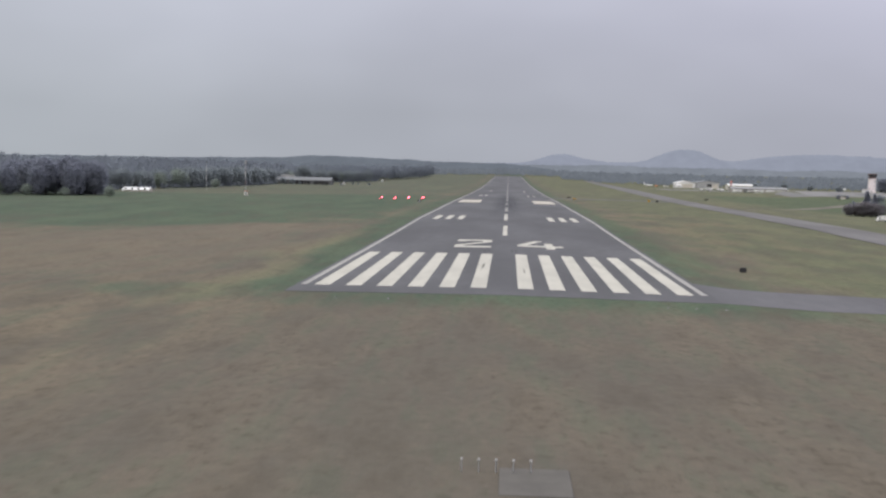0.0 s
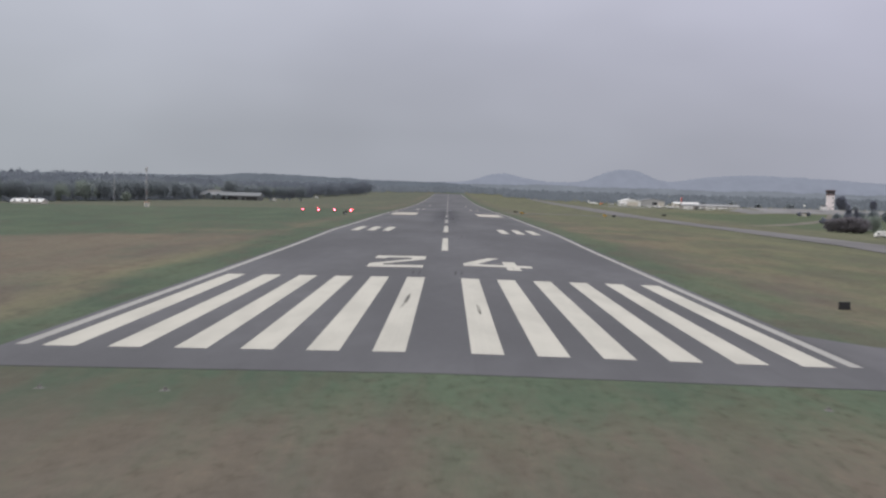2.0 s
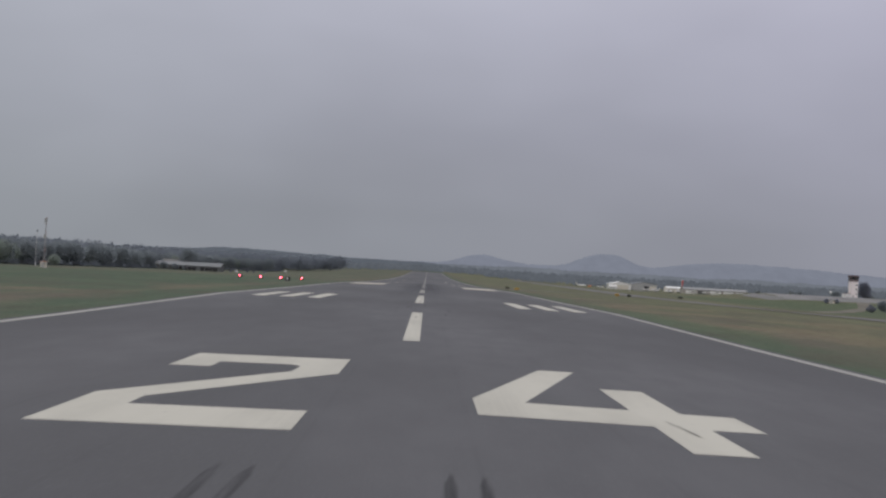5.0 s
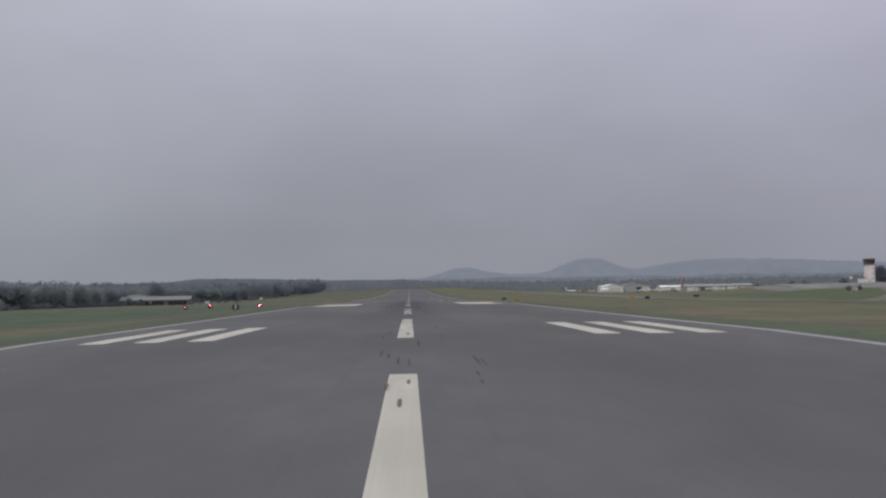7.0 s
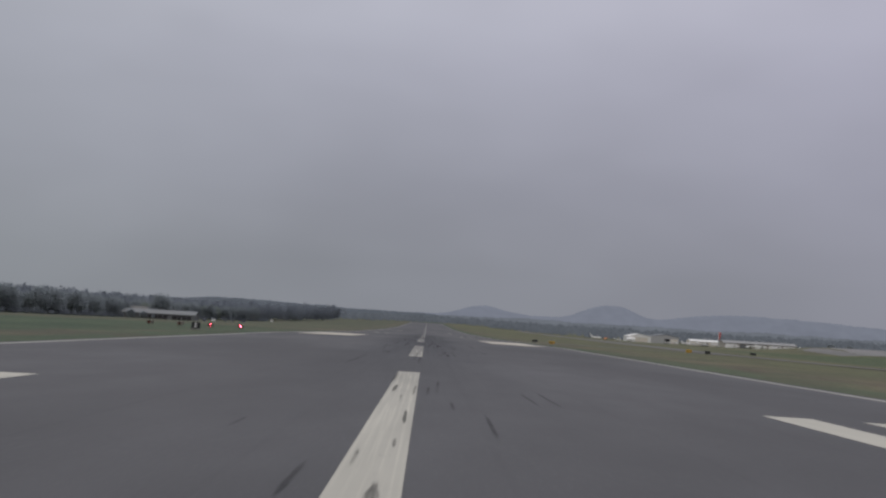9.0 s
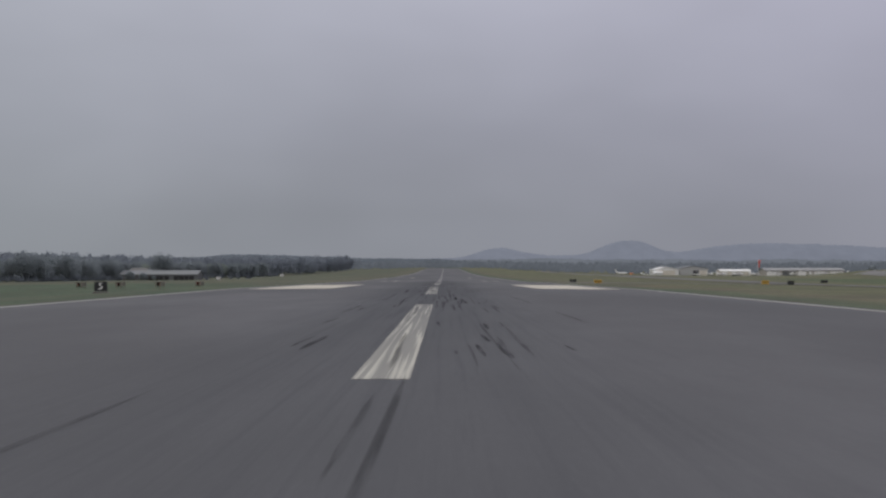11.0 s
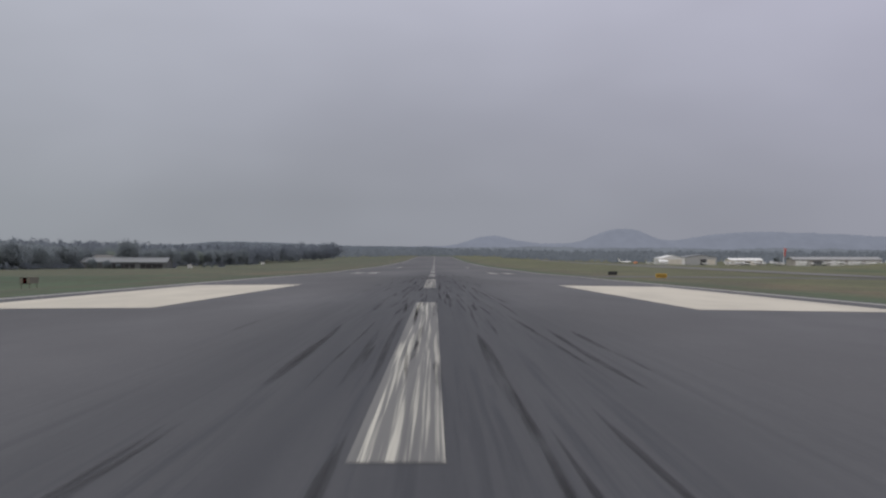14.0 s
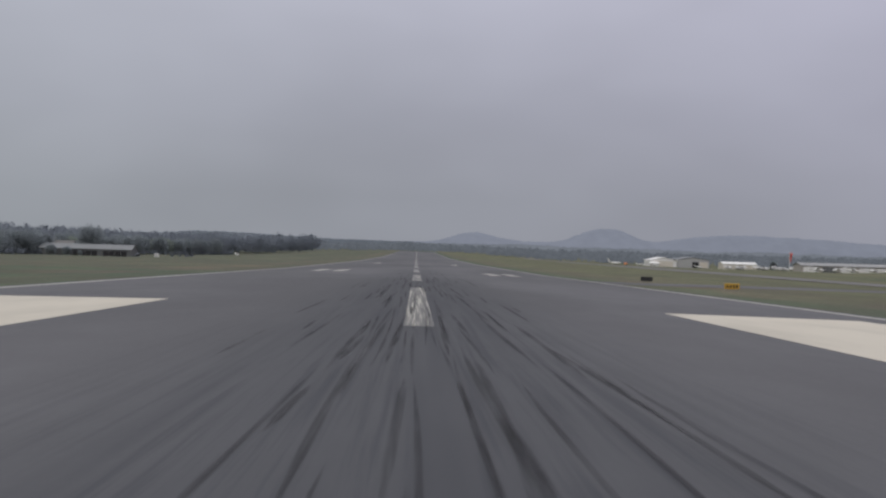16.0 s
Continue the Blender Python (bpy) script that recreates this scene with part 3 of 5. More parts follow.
# broader dark skids further along, first where the wheels come down and then where they brake
for x, y, length, drift, width in ((-2.1, 213.3, 5.2, 0.08, 0.2), (-2.43, 214.3, 4.2, 0.09, 0.14), (2.33, 221.3, 4.0, -0.03, 0.16), (2.05, 215.8, 3.2, -0.06, 0.16), (1.82, 211.4, 4.0, -0.03, 0.14),
                                   (2.2, 212.1, 6.0, 0.14, 0.2), (2.34, 211.1, 3.0, -0.02, 0.18), (0.8, 222.6, 3.2, -0.08, 0.12), (1.29, 212.1, 1.2, 0.0, 0.1), (3.82, 213.3, 2.0, -0.04, 0.1), (-3.1, 224.6, 4.5, 0.3, 0.16)):
    wheel_mark(x, y, length, width * 0.62, drift, FRESH_RUBBER)
for x, y, length, drift, width in ((-1.43, 247.7, 10.0, 0.11, 0.16), (-1.24, 247.7, 3.2, 0.2, 0.12), (-3.5, 262.0, 3.5, 0.4, 0.2), (-0.34, 247.0, 2.2, 0.06, 0.14), (-0.06, 252.7, 8.0, -0.17, 0.12), (1.08, 253.5, 10.2, -0.1, 0.2),
                                   (1.27, 246.0, 9.5, -0.05, 0.16), (1.79, 252.2, 5.0, -0.04, 0.2), (2.22, 244.7, 10.8, -0.1, 0.26), (1.89, 245.0, 4.2, -0.07, 0.2), (0.56, 246.5, 1.5, -0.05, 0.1), (3.46, 250.2, 3.0, 0.08, 0.12),
                                   (2.94, 245.0, 2.5, 0.0, 0.12), (3.19, 245.5, 2.2, 0.02, 0.1), (-2.86, 251.0, 4.5, 0.25, 0.2)):
    wheel_mark(x, y, length, width * 0.62, drift, FRESH_RUBBER)
# the pair across the first two stripes, and those beside the numerals
wheel_mark(-3.0, 19.0, 12.0, 0.24, 0.42, FRESH_RUBBER)
wheel_mark(2.8, 16.6, 6.8, 0.18, -0.12, FRESH_RUBBER)
wheel_mark(-0.37, 117.2, 2.6, 0.12, -0.05, FRESH_RUBBER)
wheel_mark(0.12, 119.2, 1.8, 0.1, 0.0, FRESH_RUBBER)
wheel_mark(-0.1, 113.5, 2.2, 0.1, 0.0, FRESH_RUBBER)
for x, y, length, width in ((0.06, 147.5, 5.0, 0.15), (0.2, 149.2, 2.0, 0.07), (0.33, 160.0, 3.8, 0.07), (0.36, 145.5, 2.0, 0.05), (0.05, 145.7, 1.2, 0.05), (0.28, 146.2, 1.6, 0.04), (-0.26, 153.5, 2.2, 0.05), (0.03, 165.5, 3.8, 0.05), (-0.2, 170.0, 4.0, 0.1), (0.15, 156.0, 1.5, 0.05), (0.38, 168.5, 6.0, 0.08)):
    wheel_mark(x, y, length, width, 0.0, FRESH_RUBBER)
wheel_mark(8.0, 60.2, 3.2, 0.16, -0.35)
for x in (-3.2, -2.5, 1.2, 1.9):
    wheel_mark(x, 49.0, 5.0, 0.2, 0.08)
for k in range(620):
    y = rng.triangular(150, 460, 340)
    near = min(1.0, max(0.0, (y - 140) / 150))
    if rng.random() > 0.05 + 0.95 * near:
        continue
    if len(made_marks) >= 298:
        break
    wheel_mark(rng.gauss(0.3, 1.3 + 0.8 * near), y, rng.uniform(4, 20), rng.uniform(0.05, 0.12), rng.uniform(-0.12, 0.12))

# ---- taxiways, apron and service road ----


def paved(name, outline, lift, material, label, category):
    """A paved area given by pairs of edge points along its length, laid on the land."""
    verts, faces = [], []
    for a, b in outline:
        for f in (0.0, 0.25, 0.5, 0.75, 1.0):
            x, y = a[0] + (b[0] - a[0]) * f, a[1] + (b[1] - a[1]) * f
            verts.append((x, y, terrain(x, y) + lift))
    for i in range(len(outline) - 1):
        for k in range(4):
            v = 5 * i + k
            faces.append((v, v + 1, v + 6, v + 5))
    ob = mesh_object(name, verts, faces, material)
    for p in ob.data.polygons:
        if p.normal.z < 0:
            p.flip()
    return tagged(ob, label, category, kind="structure")


def stations(points, step=10.0):
    out = []
    for (a0, b0), (a1, b1) in zip(points, points[1:]):
        length = max(math.dist(a0, a1), math.dist(b0, b1))
        count = max(1, int(length / step))
        for k in range(count):
            f = k / count
            out.append((tuple(p + (q - p) * f for p, q in zip(a0, a1)), tuple(p + (q - p) * f for p, q in zip(b0, b1))))
    return out + [points[-1]]


taxiway = paved("taxiway", stations([((75, -60), (90, -60)), ((76, 120), (90.5, 120)), ((80.5, 260), (95.5, 260)), ((86.5, 470), (101.5, 470)), ((94, 700), (110, 700)), ((109, 1150), (125, 1150)), ((118, 1500), (134, 1500))]),
                0.08, TAXI_PALE, "pale grey asphalt taxiway running alongside the runway", "taxiway")
paved("taxiway", stations([((23.0, 13.0), (23.0, -5.9)), ((26.5, 8.4), (27, -7.4)), ((30.5, 6.6), (32, -9.4)), ((43, 3.4), (43, -10.6)), ((78, -1.5), (78, -15.5))], 4.0),
      0.007, TAXI_ASPHALT, "asphalt link taxiway joining the runway at its threshold", "taxiway")
paved("taxiway", stations([((23.0, 436.0), (23.0, 419.0)), ((87, 444), (87, 427))], 6.0), 0.007, TAXI_ASPHALT,
      "asphalt exit taxiway crossing the grass", "taxiway")
paved("apron", stations([((206, 642), (206, 704)), ((275, 648), (275, 720)), ((330, 650), (330, 730))]), 0.06, APRON_CONCRETE, "pale concrete apron below the tower", "apron")
paved("apron", stations([((150, 868), (150, 960)), ((420, 868), (420, 960))]), 0.06, APRON_CONCRETE, "pale concrete parking apron for light aircraft", "apron")
paved("service_road", stations([((101, 330), (101, 338)), ((150, 420), (156, 414)), ((225, 560), (232, 556)), ((262, 650), (269, 648))]), 0.05, ROAD_GRAVEL,
      "narrow brown service road to the tower", "road")

# ---- approach and threshold lights ----


def approach_bar(x, y):
    z = terrain(x, y)
    bar = thing("approach_light_bar", x, y, z - 0.06, label="five white approach lamps on a stained concrete pad in brown grass", category="light bar")
    part("pad", boxed(0.2, 3.3, -3.2, 0.6, -0.1, 0.09, bevel=0.03), STAINED_CONCRETE, bar)
    for k in range(5):
        px = -1.45 + 0.76 * k
        post = part("post", rodded((px, 0, -0.02), (px, 0, 0.52), 0.035, 0.03), STEEL, bar)
        bm = rodded((px, -0.1, 0.56), (px, 0.08, 0.58), 0.05, 0.07, 10)
        part("lamp", bm, CONCRETE, post, "white lamp housing")
    return bar


approach_bar(0.1, -68.7)


def ground_light(x, y, material, label, category, group):
    lamp = thing("threshold_light", x, y, terrain(x, y) - 0.06, label=label, category=category, group=group)
    part("base", rodded((0, 0, -0.02), (0, 0, 0.05), 0.27, 0.24, 14), OLD_CONCRETE, lamp)
    part("stem", rodded((0, 0, 0.06), (0, 0, 0.10), 0.06, 0.06), STEEL, lamp)
    part("lens", rodded((0, 0, 0.10), (0, 0, 0.20), 0.09, 0.05, 12), material, lamp)
    return lamp


first = ground_light(16.5, -11.1, OLD_CONCRETE, "small pale threshold light on a round concrete base", "runway light", "threshold lights")
for x in (19.3, 22.2, -16.7, -11.4):
    copy_thing(first, pose(x, -11.1, terrain(x, -11.1) - 0.06))

# ---- glide-path signal lights: a red lamp deep in a slotted box ----


def papi_unit(x, y):
    unit = thing("approach_slope_light", x, y, -1.64 + 0.0083 * (x + 38.9), label="brown-grey low box on short legs with a red signal lamp", category="signal light", group="approach slope lights")
    z0, z1, w, d = 0.34, 0.84, 0.46, 2.15
    body = bmesh.new()
    box(body, -w, w, 0, d, z1, z1 + 0.05)
    box(body, -w, w, 0, d, z0 - 0.05, z0)
    box(body, -w, -w + 0.04, 0, d, z0, z1)
    box(body, w - 0.04, w, 0, d, z0, z1)
    box(body, -w, w, d - 0.04, d, z0, z1)
    box(body, -w, -0.2, 0, 0.03, z0, z1)
    box(body, 0.2, w, 0, 0.03, z0, z1)
    housing = part("housing", body, BLACK, unit)
    cover = bmesh.new()
    box(cover, -w - 0.02, w + 0.02, -0.02, d + 0.02, z1 + 0.052, z1 + 0.09)
    for sx in (-w - 0.026, w + 0.002):
        box(cover, sx, sx + 0.024, -0.02, d + 0.02, z0 - 0.05, z1 + 0.05)
    part("cover", cover, WEATHERED, housing, "weathered brown-grey cover")
    for sx in (-1, 1):
        face = boxed(min(sx * 0.19, sx * w), max(sx * 0.19, sx * w), -0.024, -0.003, z0, z1)
        part("front_plate", face, WEATHERED, housing)
    part("lamp", boxed(-0.28, 0.28, d - 0.12, d - 0.06, z0 + 0.02, z1 - 0.02), PAPI_RED, unit, "glowing red lamp")
    for sx in (-0.38, 0.38):
        for sy in (0.15, d - 0.15):
            part("leg", rodded((sx, sy, -0.5), (sx, sy, z0 - 0.04), 0.05), WEATHERED, unit)
    part("slab", boxed(-0.55, 0.55, -0.1, d + 0.1, -0.75, -0.45, bevel=0.02), OLD_CONCRETE, unit)
    return unit


unit = papi_unit(-38.9, 356.8)
for k in range(1, 4):
    x = -38.9 - 6.43 * k
    copy_thing(unit, pose(x, 356.8, -1.64 + 0.0083 * (x + 38.9)))


def distance_sign(x, y, z, numeral_text):
    """A square black board with a large white numeral, beside the runway."""
    sign = thing("distance_sign", x, y, z, label="black runway distance sign with a white numeral five", category="sign")
    board = part("board", boxed(-0.67, 0.67, -0.1, 0.1, 0.08, 1.08, bevel=0.03), DARK, sign)
    text = bpy.data.curves.new("numeral", "FONT")
    text.body, text.size, text.extrude, text.offset = numeral_text, 0.98, 0.006, 0.012
    text.align_x, text.align_y = "CENTER", "CENTER"
    text.materials.append(WHITE)
    mark = new("numeral", text)
    mark.parent = board
    mark.matrix_basis = pose(0, -0.108, 0.58, 90)
    tagged(mark, "white numeral")
    for f in (-0.45, 0.45):
        part("leg", rodded((f, 0, -0.1), (f, 0, 0.1), 0.04), STEEL, sign)
    part("slab", boxed(-0.8, 0.8, -0.3, 0.3, -0.15, 0.03, bevel=0.02), OLD_CONCRETE, sign)
    return sign


distance_sign(-35.3, 299.3, -0.98, "5")

# ---- airfield signs ----


def airfield_sign(x, y, width, height, face, turn, label, bars, sunk=0.06):
    sign = thing("airfield_sign", x, y, terrain(x, y) - sunk, turn, label, "sign")
    part("panel", boxed(-width / 2, width / 2, -0.12, 0.12, 0.14, 0.14 + height, bevel=0.03), face, sign)
    for f in (-0.35, 0.35):
        part("leg", rodded((f * width, 0, 0.0), (f * width, 0, 0.16), 0.04), STEEL, sign)
    for k in range(bars):
        bx = (k - (bars - 1) / 2) * width / (bars + 0.6)
        part("lettering_bar", boxed(bx - 0.09, bx + 0.09, -0.135, -0.115, 0.14 + height * 0.25, 0.14 + height * 0.75), DARK, sign)
    part("slab", boxed(-width / 2 - 0.1, width / 2 + 0.1, -0.2, 0.3, -0.1, 0.05), OLD_CONCRETE, sign)
    return sign


airfield_sign(33.0, 29.8, 0.92, 0.66, DARK, 4, "black back of a low airfield sign on the grass", 0, 0.17)
airfield_sign(33.6, 449.0, 1.7, 0.66, DARK, 0, "long black airfield sign beside the runway edge", 0)
airfield_sign(34.0, 410.0, 1.6, 0.62, SIGN_YELLOW, 0, "yellow airfield guidance sign with dark lettering", 4)
airfield_sign(73.0, 420.0, 1.6, 0.8, SIGN_YELLOW, -6, "yellow guidance sign near the taxiway", 3)
airfield_sign(76.0, 412.0, 1.4, 0.85, DARK, -6, "black airfield sign near the taxiway", 0)
airfield_sign(119.0, 508.0, 2.2, 0.8, DARK, 0, "black airfield sign beyond the taxiway", 0)

# ---- glide-slope mast and its shelter ----


def lattice_mast(x, y, height):
    z = terrain(x, y) - 0.06
    mast = thing("antenna_mast", x, y, z, label="tall red and white lattice mast with grey antenna panels", category="mast")
    bands = 7
    step = height / bands
    half = 0.2
    for k in range(bands):
        bm = bmesh.new()
        z0, z1 = k * step, (k + 1) * step
        for sx, sy in ((-half, -half), (half, -half), (half, half), (-half, half)):
            rod(bm, (sx, sy, z0), (sx, sy, z1), 0.03, sides=5)
        for j in range(1):
            a, b = z0, z0 + step
            for p, q in (((-half, -half), (half, -half)), ((half, -half), (half, half)), ((half, half), (-half, half)), ((-half, half), (-half, -half))):
                rod(bm, (*p, a), (*q, b), 0.022, sides=4)
                rod(bm, (*p, b), (*q, b), 0.02, sides=4)
        part("lattice_section", bm, RED if k % 2 == 0 else FADED_WHITE, mast, "red section" if k % 2 == 0 else "white section")
    for za in (height * 0.62, height * 0.93):
        panel = part("antenna_panel", boxed(-0.4, 0.4, -0.75, -0.4, za - 0.7, za + 0.7, bevel=0.05), GREY_METAL, mast, "grey antenna panel")
        part("bracket", rodded((0, -0.52, za), (0, 0, za), 0.08), STEEL, panel)
    part("footing", boxed(-1, 1, -1, 1, -0.15, 0.12), CONCRETE, mast)
    return mast


lattice_mast(-126.3, 374.4, 16.8)


def shelter(x, y, width, depth, height, wall_mat, roof_mat, label, name="equipment_shelter", category="hut", turn=0.0, group=""):
    hut = thing(name, x, y, terrain(x, y) - 0.06, turn, label, category, group)
    part("wall", boxed(-width / 2, width / 2, -depth / 2, depth / 2, -0.2, height, bevel=0.03), wall_mat, hut)
    part("roof", boxed(-width / 2 - 0.15, width / 2 + 0.15, -depth / 2 - 0.15, depth / 2 + 0.15, height, height + 0.18, bevel=0.04), roof_mat, hut)
    part("door", boxed(-0.45, 0.45, -depth / 2 - 0.05, -depth / 2 - 0.003, 0.05, min(2.05, height - 0.2)), GREY_METAL, hut)
    part("vent", boxed(width * 0.28, width * 0.42, -depth / 2 - 0.06, -depth / 2 - 0.003, height - 0.7, height - 0.35), DARK, hut)
    return hut


shelter(-125.1, 371.0, 1.6, 1.8, 1.9, CREAM, FADED_ORANGE, "small white equipment hut with an orange roof by the mast")


def warning_pole(x, y, height):
    pole = thing("warning_pole", x, y, terrain(x, y) - 0.06, label="slim pale banded pole against the trees", category="pole")
    for k in range(6):
        part("pole_section", rodded((0, 0, height * k / 6), (0, 0, height * (k + 1) / 6), 0.13, 0.11, 8), WHITE if k % 2 == 0 else FADED_WHITE, pole)
    part("antenna_head", boxed(-0.3, 0.3, -0.15, 0.15, height, height + 0.9, bevel=0.05), DARK, pole)
    part("footing", boxed(-0.6, 0.6, -0.6, 0.6, -0.2, 0.15), CONCRETE, pole)
    return pole


warning_pole(-206.0, 576.0, 18.3)

# ---- buildings ----


def gabled_hall(name, x, y, width, depth, eaves, ridge, wall_mat, roof_mat, label, doors=(), windows=0, turn=0.0, along="x", category="building"):
    """A hall with its ridge along x or y; doors are (x0, x1, height, material) on the near side."""
    hall = thing(name, x, y, terrain(x, y) - 0.06, turn, label, category)
    w, d = width / 2, depth / 2
    wall = bmesh.new()
    over = 0.5
    roof = bmesh.new()
    if along == "y":
        prism(wall, [(-w, -0.6), (w, -0.6), (w, eaves), (0, ridge), (-w, eaves)], -d, d)
        prism(roof, [(-w - over, eaves - 0.12), (0, ridge + 0.1), (w + over, eaves - 0.12), (w + over, eaves + 0.2), (0, ridge + 0.45), (-w - over, eaves + 0.2)], -d - over, d + over)
    else:
        prism(wall, [(-d, -0.6), (d, -0.6), (d, eaves), (0, ridge), (-d, eaves)], -w, w)
        prism(roof, [(-d - over, eaves - 0.12), (0, ridge + 0.1), (d + over, eaves - 0.12), (d + over, eaves + 0.2), (0, ridge + 0.45), (-d - over, eaves + 0.2)], -w - over, w + over)
        turn_m = Matrix.Rotation(radians(-90), 4, "Z")
        bmesh.ops.transform(wall, matrix=turn_m, verts=wall.verts)
        bmesh.ops.transform(roof, matrix=turn_m, verts=roof.verts)
    part("wall", wall, wall_mat, hall)
    part("roof", roof, roof_mat, hall)
    for x0, x1, h, mat in doors:
        leaf = part("door", boxed(x0, x1, -d - 0.12, -d - 0.004, -0.3, h), mat, hall)
        for k in range(1, 4):
            px = x0 + (x1 - x0) * k / 4
            part("door_rib", boxed(px - 0.06, px + 0.06, -d - 0.17, -d - 0.12, -0.3, h), GREY_METAL, leaf)
    for k in range(windows):
        px = -w + width * (k + 0.5) / windows
        win = part("window", boxed(px - 0.6, px + 0.6, -d - 0.08, -d - 0.004, 1.0, 2.2), WHITE, hall)
        part("pane", boxed(px - 0.5, px + 0.5, -d - 0.1, -d - 0.08, 1.1, 2.1), GLASS, win)
    return hall


# left of the runway, before the woods
gabled_hall("long_shed", -225, 1008, 62, 16, 4.6, 7.6, DARK_WALL, PALE_ROOF, "long low shed with a pale metal roof and dark open side", doors=((-8, 8, 3.6, DARK), (12, 28, 3.6, DARK)), category="shed")
gabled_hall("grey_shed", -251, 1030, 26, 14, 6.2, 9.6, TAN, DULL_ROOF, "taller grey shed partly hidden by trees", category="shed")
gabled_hall("low_white_building", -214, 468, 15, 9, 1.0, 2.1, CREAM, WHITE, "low building with a pale cream roof beside the woods", windows=4)
shelter(-185, 1033, 3.2, 2.6, 2.3, WHITE, WHITE, "small white hut at the wood's edge", turn=10)
shelter(-173, 1288, 3.0, 2.6, 2.3, WHITE, WHITE, "small white hut on the far grass", turn=-8)

# hangars right of the runway
gabled_hall("hangar", 238, 1290, 25, 30, 6.6, 9.4, WHITE, WHITE, "large white hangar with closed sliding doors", doors=((-9, 9, 5.8, CREAM),), along="y")
# the shaded doorway is drawn as a dark panel on the wall
gabled_hall("hangar", 267.5, 1296, 31, 34, 8.0, 10.2, GREY_METAL, PALE_ROOF, "wide grey hangar with a dark doorway", doors=((-1, 5, 6.0, DARK), (6, 14, 6.0, CREAM)), along="y")
gabled_hall("low_office", 227, 1272, 9, 10, 3.2, 4.4, WHITE, WHITE, "low white office attached beside a hangar", windows=3)
gabled_hall("terminal_building", 305, 1262, 32, 16, 4.8, 6.6, CREAM, WHITE, "cream terminal building with a white roof", doors=((-4, 4, 3.2, DARK),), windows=6)
gabled_hall("tee_hangar", 229, 842, 50, 12, 3.4, 4.6, TAN, TIN_ROOF, "long pale row hangar beside parked aircraft", doors=tuple((-24 + 10 * k, -16 + 10 * k, 2.8, DARK_WALL if k == 1 else WHITE) for k in range(5)))


def control_tower(x, y):
    tower = thing("control_tower", x, y, terrain(x, y) - 0.06, label="pale stucco control tower with a dark red glazed cab", category="control tower")
    w = 2.35
    part("shaft", boxed(-w, w, -w, w, -0.4, 11.2, bevel=0.08), STUCCO, tower)
    for zz in (2.0, 5.2, 8.2):
        win = part("window", boxed(0.9, 1.8, -w - 0.06, -w - 0.004, zz, zz + 1.1), WHITE, tower)
        part("pane", boxed(1.0, 1.7, -w - 0.08, -w - 0.06, zz + 0.1, zz + 1.0), GLASS, win)
    part("door", boxed(-1.4, -0.5, -w - 0.07, -w - 0.004, 0.05, 2.1), GREY_METAL, tower)
    part("balcony", boxed(-w - 0.35, w + 0.35, -w - 0.35, w + 0.35, 11.2, 11.5, bevel=0.04), MAROON, tower)
    cab = bmesh.new()
    loft(cab, [[(-s, -s, zz), (s, -s, zz), (s, s, zz), (-s, s, zz)] for s, zz in ((2.3, 11.5), (2.35, 12.3))])
    part("cab_base", cab, MAROON, tower)
    glazing = bmesh.new()
    loft(glazing, [[(-s, -s, zz), (s, -s, zz), (s, s, zz), (-s, s, zz)] for s, zz in ((2.35, 12.3), (2.6, 14.4))])
    glass = part("cab_glazing", glazing, GLASS, tower)
    for k in range(5):
        f = -1 + 0.5 * k
        part("mullion", rodded((2.38 * f, -2.38, 12.3), (2.63 * f, -2.63, 14.4), 0.08), MAROON, glass)
        part("mullion", rodded((-2.38, 2.38 * f, 12.3), (-2.63, 2.63 * f, 14.4), 0.08), MAROON, glass)
    part("roof", boxed(-2.8, 2.8, -2.8, 2.8, 14.4, 15.2, bevel=0.15), MAROON, tower)
    part("aerial", rodded((1.2, 0.5, 15.4), (1.2, 0.5, 17.6), 0.06, 0.03), STEEL, tower)
    for sx in (-w - 0.3, w + 0.3):
        part("railing", boxed(sx - 0.03, sx + 0.03, -w - 0.35, w + 0.35, 12.4, 12.46), STEEL, tower)
    part("railing", boxed(-w - 0.35, w + 0.35, -w - 0.33, -w - 0.27, 12.4, 12.46), STEEL, tower)
    annex = part("annex", boxed(-w - 4.2, -w - 0.01, -2.2, 2.6, -0.4, 2.7, bevel=0.05), WHITE, tower, "low white annex")
    part("annex_roof", boxed(-w - 4.4, -w - 0.01, -2.4, 2.8, 2.7, 2.95), MAROON, annex)
    return tower


control_tower(288.5, 719.0)
shelter(234.0, 620.0, 4.4, 3.0, 2.0, CREAM, DARK, "small white shed with a dark roof between two shrubs", name="garden_shed", category="shed")


def beacon(x, y):
    ob = thing("beacon", x, y, terrain(x, y) - 0.06, label="white round beacon head on a grey post", category="beacon")
    part("post", rodded((0, 0, -0.1), (0, 0, 5.2), 0.14, 0.1), STEEL, ob)
    bm = bmesh.new()
    bmesh.ops.create_uvsphere(bm, u_segments=14, v_segments=9, radius=0.85)
    bmesh.ops.scale(bm, vec=(1, 1, 0.9), verts=bm.verts)
    bmesh.ops.translate(bm, vec=(0, 0, 5.8), verts=bm.verts)
    part("head", bm, WHITE, ob, smooth=True)
    return ob


beacon(242.0, 640.0)

